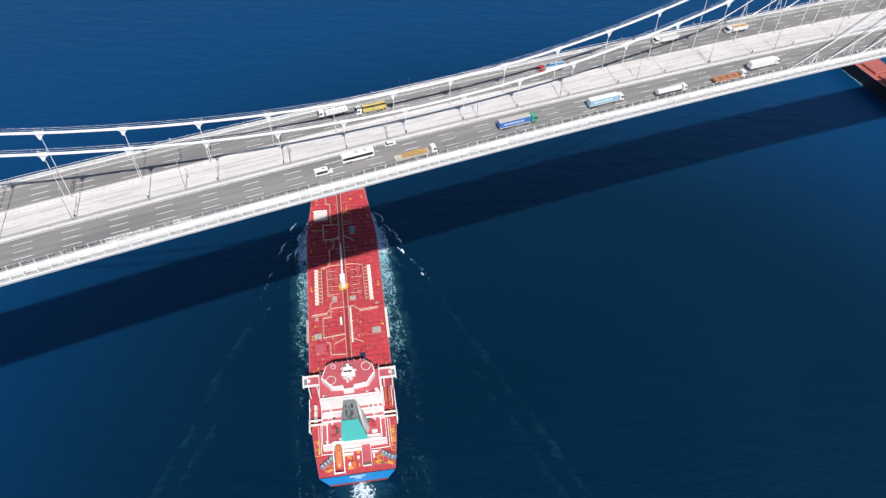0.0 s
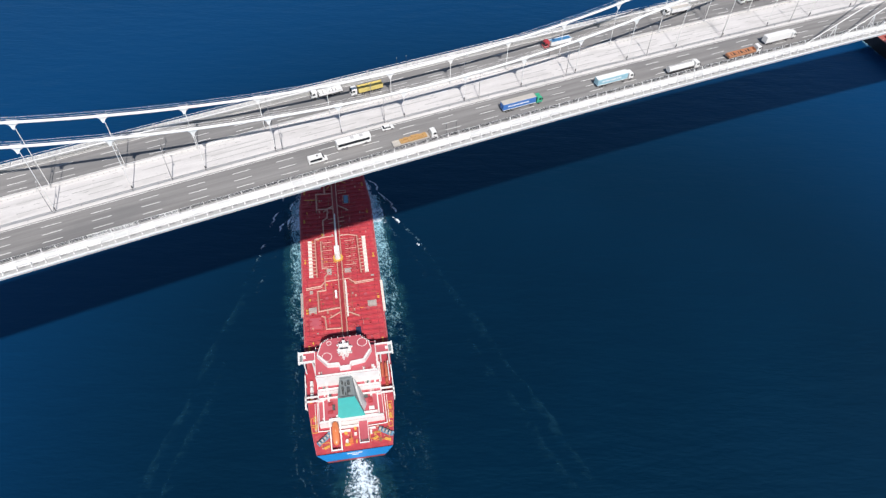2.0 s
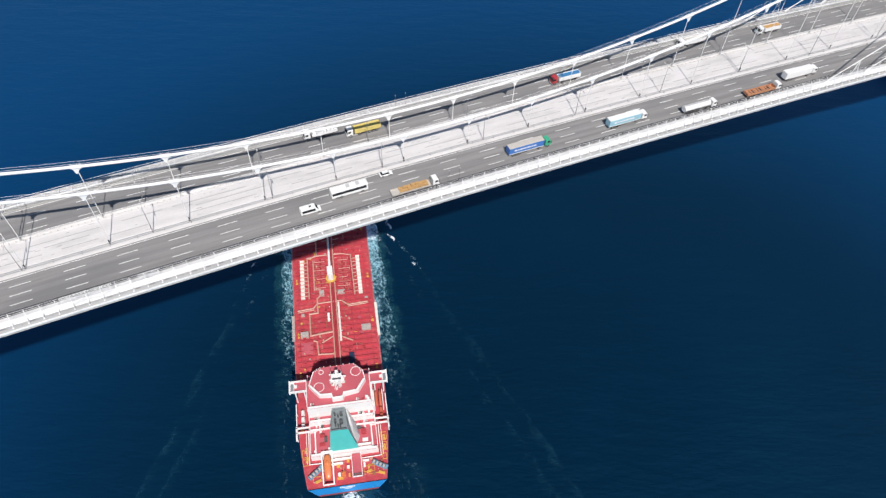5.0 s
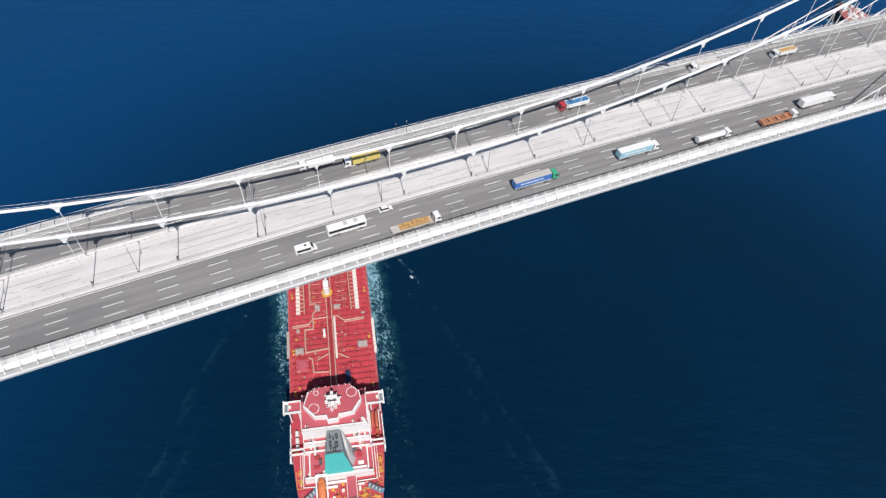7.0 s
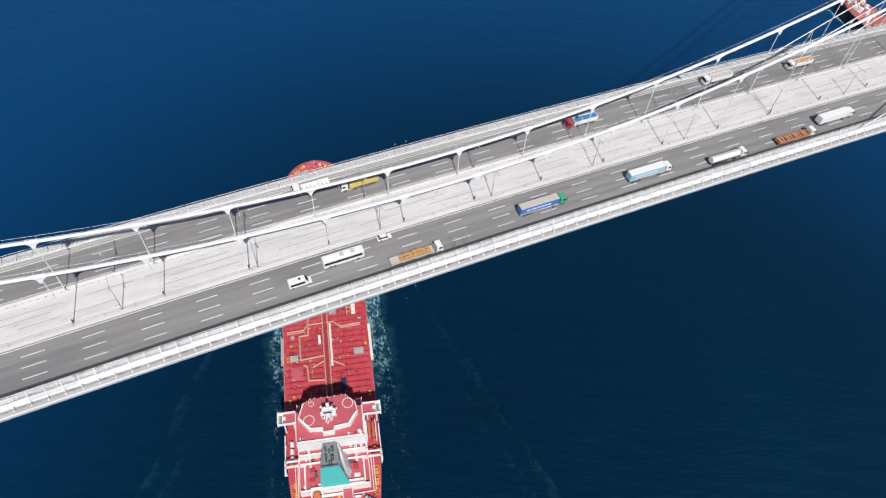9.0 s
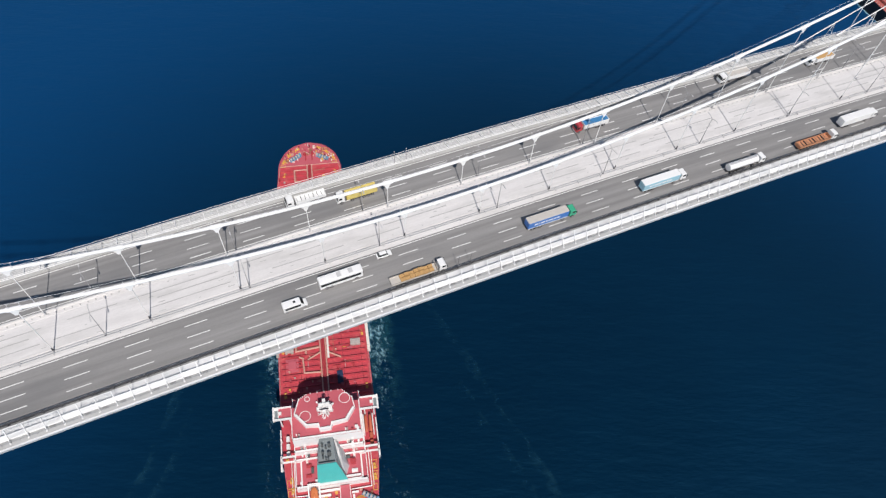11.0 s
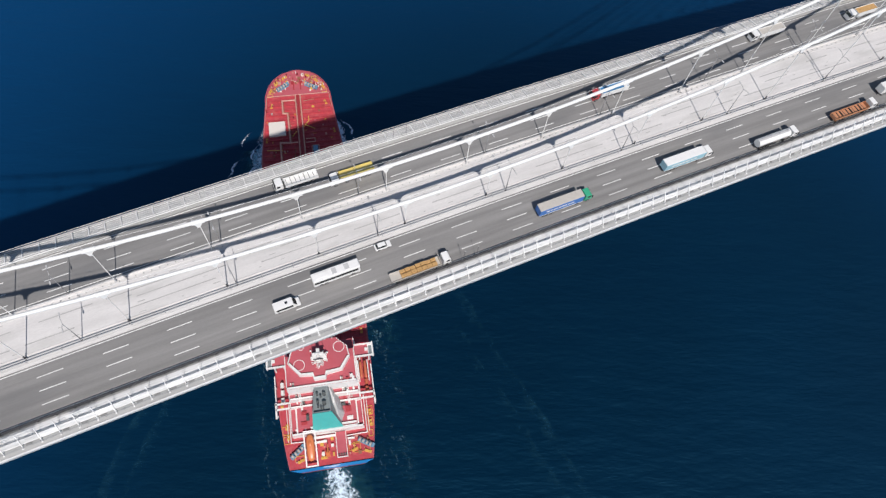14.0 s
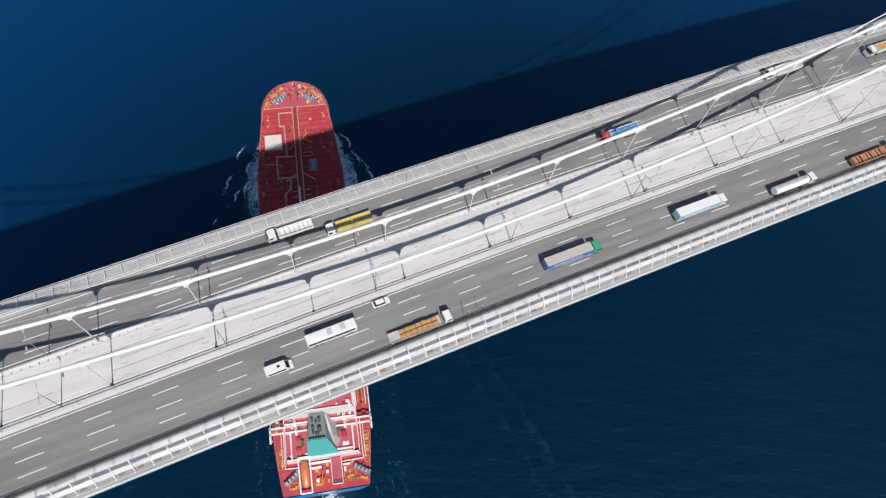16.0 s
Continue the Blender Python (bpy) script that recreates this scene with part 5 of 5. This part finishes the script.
for s in (-1, 1):
    for name, mtl, gain, out, up, label in (("wake_foam", FOAM, 1.0, 0.0, 0.14, "white broken foam along the hull"), ("wake_haze", FOAM_HAZE, 1.2, 2.5, 0.08, "milky green water beside the hull")):
        rows = []
        for k in range(70):
            y = -60 + 284 * k / 69
            w = half_beam(max(-1, y)) * (0.98 if y > 30 else 0.9) * (1 if y > 8 else max(0.4, 1 + (y - 8) * 0.018)) - 1.5
            ahead = min(1, max(0.0, (y - 60) / 130))
            # the outer line of the foam drifts away from the hull towards the stern
            line = (43.5 - 8.0 * ahead if s > 0 else 38.0 - 2.0 * ahead) + 0.8 * math.sin(k * 1.7 + s) + 0.6 * math.sin(k * 0.61) + out
            at_hull = gain * (0.03 + 0.78 * ahead)
            at_line = gain * (0.06 + 0.46 * ahead) * (1 if y > 0 else max(0.55, 1 + y / 90))
            rows.append(((s * w, y, at_hull), (s * line, y, at_line)))
        rows2 = [(b, (b[0] + s * (3.2 + out), b[1] - 2, 0.0)) for a, b in rows]
        sheet(name, SHIP @ Matrix.Translation((0, 0, up)), rows, mtl, label)
        sheet(name, SHIP @ Matrix.Translation((0, 0, up)), rows2, mtl, label)
    rows = []
    for k in range(16):
        y = 196 + 56 * k / 15
        w = half_beam(y) * 0.93 - 1.5
        rows.append(((s * w, y, 1.05), (s * (w + 4.5 + 11 * math.sin(math.pi * min(1, (253 - y) / 46) * 0.6)), y - 5, 0.0)))
    sheet("bow_foam", SHIP @ Matrix.Translation((0, 0, 0.2)), rows, FOAM_THICK, "thick white bow foam")

    # the bow wave: breaking crests first, then faint lines that fan out astern
    def fan(y, shift):
        return 36 + shift + 0.41 * (233 - y) + 1.3 * math.sin(y * 0.09) + 0.7 * math.sin(y * 0.23)

    for first, last, shift, dens, wide, mtl, name, label in (
            (230, 150, 0.0, 0.27, 3.4, FOAM, "wave_crest", "small breaking crests off the bow"),
            (200, 130, -12.0, 0.17, 3.0, FOAM, "wave_crest", "small breaking crests off the bow"),
            (165, -90, 0.0, 0.66, 9.0, FOAM_THIN, "wake_streak", "faint foam streak of the wake"),
            (85, -90, -14.0, 0.52, 9.0, FOAM_THIN, "wake_streak", "faint foam streak of the wake")):
        rows = []
        for k in range(50):
            u = k / 49
            y = first + (last - first) * u
            fade = min(1.0, 8 * u + 0.3, 5 * (1 - u)) * (1 - 0.35 * u) * (0.8 + 0.2 * math.sin(k * 0.9 + shift))
            x = fan(y, shift)
            rows.append(((s * (x - wide), y, 0.0), (s * x, y, dens * fade)))
        back = [(b, (b[0] + s * 1.8, b[1], 0.0)) for a, b in rows]
        sheet(name, SHIP @ Matrix.Translation((0, 0, 0.05)), rows, mtl, label)
        sheet(name, SHIP @ Matrix.Translation((0, 0, 0.05)), back, mtl, label)
# single white crests that break off the bow wave
rc = random.Random(31)
for x, y, long in ((-42.4, 231.8, 7), (-50.4, 210.6, 6), (-53.0, 203.4, 4), (-45.7, 199.2, 6), (-59.9, 180.4, 3), (-39.6, 204.0, 9), (-36.2, 221.5, 9),
                   (35.0, 235.0, 9), (45.3, 213.8, 8), (48.2, 205.7, 4), (48.7, 193.3, 5), (62.8, 166.0, 2), (36.5, 207.0, 9), (40.1, 220.5, 8)):
    side = 1 if x > 0 else -1
    half_rows, back = [], []
    for k in range(9):
        u = k / 8
        py = y + long * (1 - 2 * u)
        px = x + side * long * (0.42 * (2 * u - 1) - 0.5 * (2 * u - 1) ** 2) + rc.uniform(-0.6, 0.6)
        wide = 0.3 + 1.25 * math.sin(math.pi * u) ** 0.8
        half_rows.append(((px - side * wide * 1.6, py, 0.0), (px, py, 0.72 * math.sin(math.pi * (0.06 + 0.88 * u)) ** 0.5)))
        back.append((half_rows[-1][1], (px + side * wide * 0.7, py, 0.0)))
    for rows in (half_rows, back):
        sheet("wave_crest", SHIP @ Matrix.Translation((0, 0, 0.17)), rows, FOAM_THICK, "small white breaking crest off the bow")
for s in (-1, 1):
    for mtl, wide, d0, up in ((FOAM_THICK, 1.25, 0.72, 0.2), (FOAM_HAZE, 2.2, 1.0, 0.1)):
        rows = []
        for k in range(30):
            y = 3 - 80 * k / 29
            w = (3.5 + 6.5 * (1 - math.exp(-k / 5)) + 0.08 * k) * wide
            rows.append(((2.2, y, d0 * (1 - (k / 29) ** 2.2)), (2.2 + s * w, y, 0.1 * (1 - k / 29))))
        sheet("propeller_wash", SHIP @ Matrix.Translation((0, 0, up + 0.01 * s)), rows, mtl, "white churned propeller wash")


# ---- second ship ----
def cargo_ship():
    sh = thing("cargo_ship", pose(622, 298, 0, 0, 0, -4), "dark-hulled cargo ship with brick-red hatches", "ship")
    st = [0, -4, -10, -18, -28, -45, -120, -200, -235, -242]
    hw = [2, 7, 11, 14, 16, 17, 17, 17, 15.5, 14]
    out = [(w, y) for y, w in zip(st, hw)] + [(-w, y) for y, w in reversed(list(zip(st, hw)))]
    bm = B()
    prism(bm, [(x * 0.95, y) for x, y in out], -4, 13, 1.04, (0, -120))
    part("hull", bm, HULL_BLACK, sh, "black hull")
    bm = B()
    prism(bm, [(x * 0.955, -120 + (y + 120) * 0.99) for x, y in out], 13, 13.3)
    part("deck", bm, HATCH_RED, sh, "dull red deck")
    for k in range(6):
        y = -58 - 25 * k
        bm = B()
        box(bm, -10.5, 11, y - 10.5, y + 10.5, 13.3, 16)
        part("hatch", bm, HATCH_RED, sh, "brick-red hatch cover", bevel=0.4)
    bm = B()
    for _ in range(26):
        x, y = rs.uniform(-9, 9), rs.uniform(-34, -7)
        box(bm, x - rs.uniform(0.6, 2), x + rs.uniform(0.6, 2), y - rs.uniform(0.6, 2.2), y + rs.uniform(0.6, 2.2), 13.3, 13.3 + rs.uniform(1, 4))
    tube(bm, (0, -20, 13), (0, -20, 27), 0.8, 8, 0.4)
    part("windlass", bm, SHIP_WHITE, sh, "pale windlasses and fittings", kind="stuff")
    bm = B()
    for k in range(60):
        y = -30 - 3.4 * k
        box(bm, -16.2, -15.9, y - 0.1, y + 0.1, 13.3, 14.6)
        box(bm, 15.9, 16.2, y - 0.1, y + 0.1, 13.3, 14.6)
    part("railing", bm, SHIP_WHITE, sh, kind="stuff")
    rows = []
    for k in range(20):
        y = -2 - 190 * k / 19
        rows.append(((-15.0, y, 0.8 - 0.03 * k), (-19.5 - 0.15 * k, y, 0.0)))
    sheet("wake_foam", sh.matrix_basis @ Matrix.Translation((0, 0, 0.12)), rows, FOAM, "white foam along the cargo ship")


cargo_ship()


# ---- vehicles ----
def wheel_mesh(r, w):
    bm = B()
    tube(bm, (0, -w / 2, 0), (0, w / 2, 0), r, 16)
    me = mesh_of("tyre", bm, RUBBER)
    bm = B()
    tube(bm, (0, -w / 2 - 0.02, 0), (0, w / 2 + 0.02, 0), r * 0.55, 10)
    return me, mesh_of("rim", bm, GALV)


TYRE, RIM = wheel_mesh(0.52, 0.36)
CAR_TYRE, CAR_RIM = wheel_mesh(0.34, 0.22)


def wheels(v, xs, half, small=False):
    for x in xs:
        for s in (-1, 1):
            t = put("tyre", CAR_TYRE if small else TYRE, v, (x, s * half, 0.34 if small else 0.52))
            put("rim", CAR_RIM if small else RIM, t, (0, 0, 0))


def cab(v, x, m, high=3.3):
    """A lorry cab whose front is at x."""
    bm = B()
    prof = [(x - 2.3, 0.7), (x, 0.7), (x, 1.9), (x - 0.35, high - 0.35), (x - 0.7, high), (x - 2.3, high)]
    a = [bm.verts.new((px, -1.22, pz)) for px, pz in prof]
    b = [bm.verts.new((px, 1.22, pz)) for px, pz in prof]
    for k in range(6):
        bm.faces.new((a[k], a[(k + 1) % 6], b[(k + 1) % 6], b[k]))
    bm.faces.new(a[::-1]), bm.faces.new(b)
    c = part("cab", bm, m, v, bevel=0.07)
    bm = B()
    prof = [(x + 0.02, 1.95), (x - 0.3, high - 0.42)]
    q = [bm.verts.new((px + o, py, pz)) for px, pz in prof for py in (-1.1, 1.1) for o in (0, -0.06)]
    bm.faces.new((q[0], q[2], q[6], q[4])), bm.faces.new((q[1], q[5], q[7], q[3]))
    bm.faces.new((q[0], q[4], q[5], q[1])), bm.faces.new((q[2], q[3], q[7], q[6])), bm.faces.new((q[4], q[6], q[7], q[5])), bm.faces.new((q[0], q[1], q[3], q[2]))
    part("windscreen", bm, GLASS, c, "dark windscreen")
    bm = B()
    for s in (-1, 1):
        box(bm, x - 1.5, x - 0.5, s * 1.215, s * 1.24, 1.9, 2.7)
        box(bm, x - 0.25, x - 0.05, s * 1.3, s * 1.5, 1.9, 2.6)
    part("side_window", bm, GLASS, c, kind="stuff")
    bm = B()
    box(bm, x - 0.1, x + 0.06, -1.15, 1.15, 0.5, 0.85)
    part("bumper", bm, STEEL_GREY, c)
    return c


def chassis(v, x0, x1):
    bm = B()
    for y in (-0.5, 0.5):
        box(bm, x0, x1, y - 0.12, y + 0.12, 0.8, 1.05)
    for k in range(int((x1 - x0) / 2)):
        box(bm, x0 + 2 * k + 0.5, x0 + 2 * k + 0.7, -0.5, 0.5, 0.82, 1.0)
    for s in (-1, 1):
        box(bm, x0 + 4, x0 + 7, s * 1.0, s * 1.15, 0.55, 1.0)
    part("chassis", bm, STEEL_DARK, v)


def lorry(name, x, y, heading, cab_m, label, kind, body_m, top_m=None, length=16.5):
    v = thing(name, pose(x, y, DECK + crest(x), 0, -slope_at(x) if heading == 0 else slope_at(x), heading), label, "truck")
    h = length / 2
    cab(v, h, cab_m)
    chassis(v, -h + 0.3, h - 1.5)
    wheels(v, (h - 1.3, h - 4.6, -h + 1.6, -h + 2.9, -h + 4.2), 1.08)
    x0, x1 = -h, h - 2.9
    if kind == "curtain":
        bm = B()
        box(bm, x0, x1, -1.27, 1.27, 1.15, 3.75)
        body = part("trailer_side", bm, body_m, v, bevel=0.05)
        bm = B()
        box(bm, x0 + 0.02, x1 - 0.02, -1.24, 1.24, 3.75, 3.9)
        for k in range(9):
            px = x0 + 0.3 + k * (x1 - x0 - 0.6) / 8
            box(bm, px - 0.08, px + 0.08, -1.26, 1.26, 3.88, 3.95)
        part("trailer_roof", bm, top_m or TARP, v, bevel=0.03)
        bm = B()
        for s in (-1, 1):
            px = x0 + 2.0
            for w in (1.0, 0.5, 1.3, 0.8, 1.4, 0.7, 1.0):
                box(bm, px, px + w, s * 1.272, s * 1.29, 2.3, 2.9)
                px += w + 0.3
        part("side_letters", bm, VEH_WHITE, body, "pale bars of lettering", kind="stuff")
        bm = B()
        for s in (-1, 1):
            box(bm, x0, x1, s * 1.28, s * 1.30, 1.15, 1.4)
        part("side_rave", bm, VEH_WHITE, body, kind="stuff")
    elif kind == "flat":
        bm = B()
        box(bm, x0, x1, -1.27, 1.27, 1.05, 1.3)
        for s in (-1, 1):
            box(bm, x0, x1, s * 1.22, s * 1.28, 1.3, 1.75)
        box(bm, x1 - 0.1, x1, -1.27, 1.27, 1.3, 2.7)
        part("flat_bed", bm, top_m or VEH_WHITE, v)
        r = random.Random(int(x) + 50)
        stack = B()
        box(stack, -0.66, 0.66, -0.46, 0.46, 0, 1.0)
        bmesh.ops.bevel(stack, geom=stack.edges[:], offset=0.05, segments=1, affect="EDGES")
        stack = mesh_of("load_box", stack, body_m)
        px = x0 + 3.4
        while px < x1 - 1.4:
            for yy in (-0.6, 0.6):
                o = put("load_box", stack, v, (px, yy + r.uniform(-0.05, 0.05), 1.3), r.uniform(-2, 2))
                o.scale.z = r.uniform(0.75, 1.25)
            px += 1.42
    elif kind == "board":
        bm = B()
        box(bm, x0, x1, -1.27, 1.27, 1.05, 1.3)
        for s in (-1, 1):
            box(bm, x0, x1, s * 1.2, s * 1.28, 1.3, 2.1)
        box(bm, x0, x0 + 0.1, -1.2, 1.2, 1.3, 2.1), box(bm, x1 - 0.1, x1, -1.2, 1.2, 1.3, 2.3)
        part("flat_bed", bm, body_m, v)
        bm = B()
        for k in range(10):
            px = x0 + 1 + k * 1.25
            box(bm, px, px + 0.1, -1.2, 1.2, 1.3, 1.38 + 0.2 * (k % 3))
        part("bed_strap", bm, STEEL_DARK, v, kind="stuff")
    elif kind == "tank":
        bm = B()
        tube(bm, (x0 + 0.3, 0, 2.35), (x1 - 0.2, 0, 2.35), 1.2, 20)
        body = part("tank", bm, body_m, v, smooth=False)
        bm = B()
        box(bm, x0 + 0.6, x1 - 0.6, -0.35, 0.35, 3.5, 3.6)
        for k in range(4):
            tube(bm, (x0 + 2 + 3 * k, 0, 3.5), (x0 + 2 + 3 * k, 0, 3.8), 0.3, 10)
        part("tank_walkway", bm, STEEL_GREY, body)
    elif kind == "tipper":
        bm = B()
        box(bm, x0, x1, -1.25, 1.25, 1.15, 1.35)
        for s in (-1, 1):
            box(bm, x0, x1, s * 1.17, s * 1.27, 1.35, 2.9)
            for k in range(6):
                px = x0 + 0.4 + k * (x1 - x0 - 0.8) / 5
                box(bm, px - 0.08, px + 0.08, s * 1.27, s * 1.36, 1.2, 2.9)
        box(bm, x0, x0 + 0.12, -1.2, 1.2, 1.35, 2.8), box(bm, x1 - 0.12, x1, -1.2, 1.2, 1.35, 3.1)
        bed = part("tipper_bed", bm, body_m, v)
        if top_m:
            bm = B()
            box(bm, x0 + 0.12, x1 - 0.12, -1.17, 1.17, 2.3, 2.6)
            part("load", bm, top_m, bed)
    return v


def bus(x, y, heading):
    v = thing("coach", pose(x, y, DECK + crest(x), 0, -slope_at(x) if heading == 0 else slope_at(x), heading), "white coach with dark side windows on the bridge road", "bus")
    bm = B()
    box(bm, -6.2, 6.2, -1.26, 1.26, 0.5, 3.55)
    body = part("body", bm, VEH_WHITE, v, bevel=0.18)
    bm = B()
    for s in (-1, 1):
        box(bm, -5.9, 5.6, s * 1.24, s * 1.275, 1.75, 2.85)
    box(bm, 6.15, 6.22, -1.1, 1.1, 1.5, 3.0)
    part("window_band", bm, GLASS, body, "dark windows")
    for px, w in ((-3.6, 1.6), (-0.4, 0.6), (2.9, 0.6)):
        bm = B()
        box(bm, px - w, px + w, -0.75, 0.75, 3.5, 3.72)
        part("roof_unit", bm, STEEL_GREY if w < 1 else STEEL_WHITE, body, bevel=0.05)
    wheels(v, (4.2, -3.0, -4.3), 1.1)
    return v


def small_car(name, x, y, heading, length, width, height, m, label, category):
    v = thing(name, pose(x, y, DECK + crest(x), 0, -slope_at(x) if heading == 0 else slope_at(x), heading), label, category)
    h, w = length / 2, width / 2
    van = height > 1.9
    bm = B()
    if van:
        prof = [(-h, 0.4), (h, 0.4), (h, 1.1), (h - 0.9, 1.3), (h - 1.7, height - 0.1), (h - 2.0, height), (-h + 0.1, height), (-h, height - 0.2)]
    else:
        prof = [(-h, 0.3), (h, 0.3), (h, 0.72), (h - 1.25, 0.95), (-h + 0.5, 0.98), (-h, 0.8)]
    a = [bm.verts.new((px, -w, pz)) for px, pz in prof]
    b = [bm.verts.new((px, w, pz)) for px, pz in prof]
    n = len(prof)
    for k in range(n):
        bm.faces.new((a[k], a[(k + 1) % n], b[(k + 1) % n], b[k]))
    bm.faces.new(a[::-1]), bm.faces.new(b)
    body = part("body", bm, m, v, bevel=0.09)
    bm = B()
    if van:
        for s in (-1, 1):
            box(bm, -h + 0.5, h - 1.9, s * (w - 0.02), s * (w + 0.015), 1.25, height - 0.45)
        box(bm, -0.35, 0.3, -0.3, 0.3, height - 0.02, height + 0.05)
        part("side_window", bm, GLASS, body, kind="stuff")
        bm = B()
        q = [bm.verts.new(c) for c in ((h - 0.9, -w + 0.12, 1.36), (h - 0.9, w - 0.12, 1.36), (h - 1.66, w - 0.18, height - 0.12), (h - 1.66, -w + 0.18, height - 0.12))]
        bm.faces.new(q)
        bmesh.ops.solidify(bm, geom=bm.faces[:], thickness=0.06)
        part("windscreen", bm, GLASS, body)
    else:
        lo = [(-h + 0.35, -w + 0.1), (h - 1.15, -w + 0.1), (h - 1.15, w - 0.1), (-h + 0.35, w - 0.1)]
        prism(bm, lo, 0.95, height - 0.04, 0.72, (-0.25, 0))
        part("glasshouse", bm, GLASS, body, "dark glass")
        bm = B()
        prism(bm, [(0.72 * (px + 0.25) - 0.25, 0.72 * py) for px, py in lo], height - 0.05, height + 0.02)
        part("roof", bm, m, body, bevel=0.02)
    wheels(v, (h - 0.9, -h + 0.85), w - 0.1, True)
    return v


lorry("curtain_truck", 42.5, -10.6, 0, VEH_GREEN, "articulated truck with green cab and blue curtain trailer", "curtain", VEH_BLUE, TARP)
lorry("timber_truck", -1.5, -13.9, 0, VEH_WHITE, "flatbed truck with white cab carrying tan bundles", "flat", LOAD_TAN, TARP)
lorry("flatbed_truck", 143.5, -13.9, 0, VEH_WHITE, "empty orange-brown dropside truck with pale cab", "board", LOAD_BROWN)
lorry("curtain_truck", 83.0, -10.6, 0, VEH_WHITE, "articulated truck with white and pale blue trailer", "curtain", VEH_LIGHTBLUE, VEH_WHITE)
lorry("tank_truck", 113.0, -13.9, 0, VEH_WHITE, "white tanker truck with a round tank", "tank", VEH_WHITE, None, 15.0)
lorry("curtain_truck", 165.0, -10.6, 0, VEH_WHITE, "articulated truck with a plain white trailer", "curtain", VEH_WHITE, VEH_WHITE)
lorry("tipper_truck", 74.0, 18.9, 180, VEH_RED, "tipper truck with red cab and blue bed", "tipper", VEH_WHITE, BED_BLUE, 12.5)
lorry("skip_truck", -8.0, 18.8, 180, VEH_WHITE, "truck with white cab and yellow bed", "tipper", LOAD_YELLOW, LOAD_YELLOW, 12.5)
lorry("tipper_truck", 136.0, 22.1, 180, VEH_WHITE, "white tipper truck with a pale load", "tipper", VEH_WHITE, TARP, 13.0)
lorry("tipper_truck", 174.0, 18.9, 180, VEH_WHITE, "tipper truck with white cab and tan load", "tipper", VEH_WHITE, LOAD_TAN, 12.0)
lorry("flatbed_truck", -22.5, 22.6, 180, VEH_WHITE, "white flatbed truck with an empty pale bed", "board", VEH_WHITE, None, 12.0)
bus(-22.0, -7.4, 0)
small_car("minibus", -36.0, -10.7, 0, 6.6, 2.1, 2.7, VEH_WHITE, "white minibus with dark windows on the road", "minibus")
small_car("car", -8.0, -4.0, 0, 4.4, 1.85, 1.5, VEH_WHITE, "small white hatchback car with dark glass", "car")
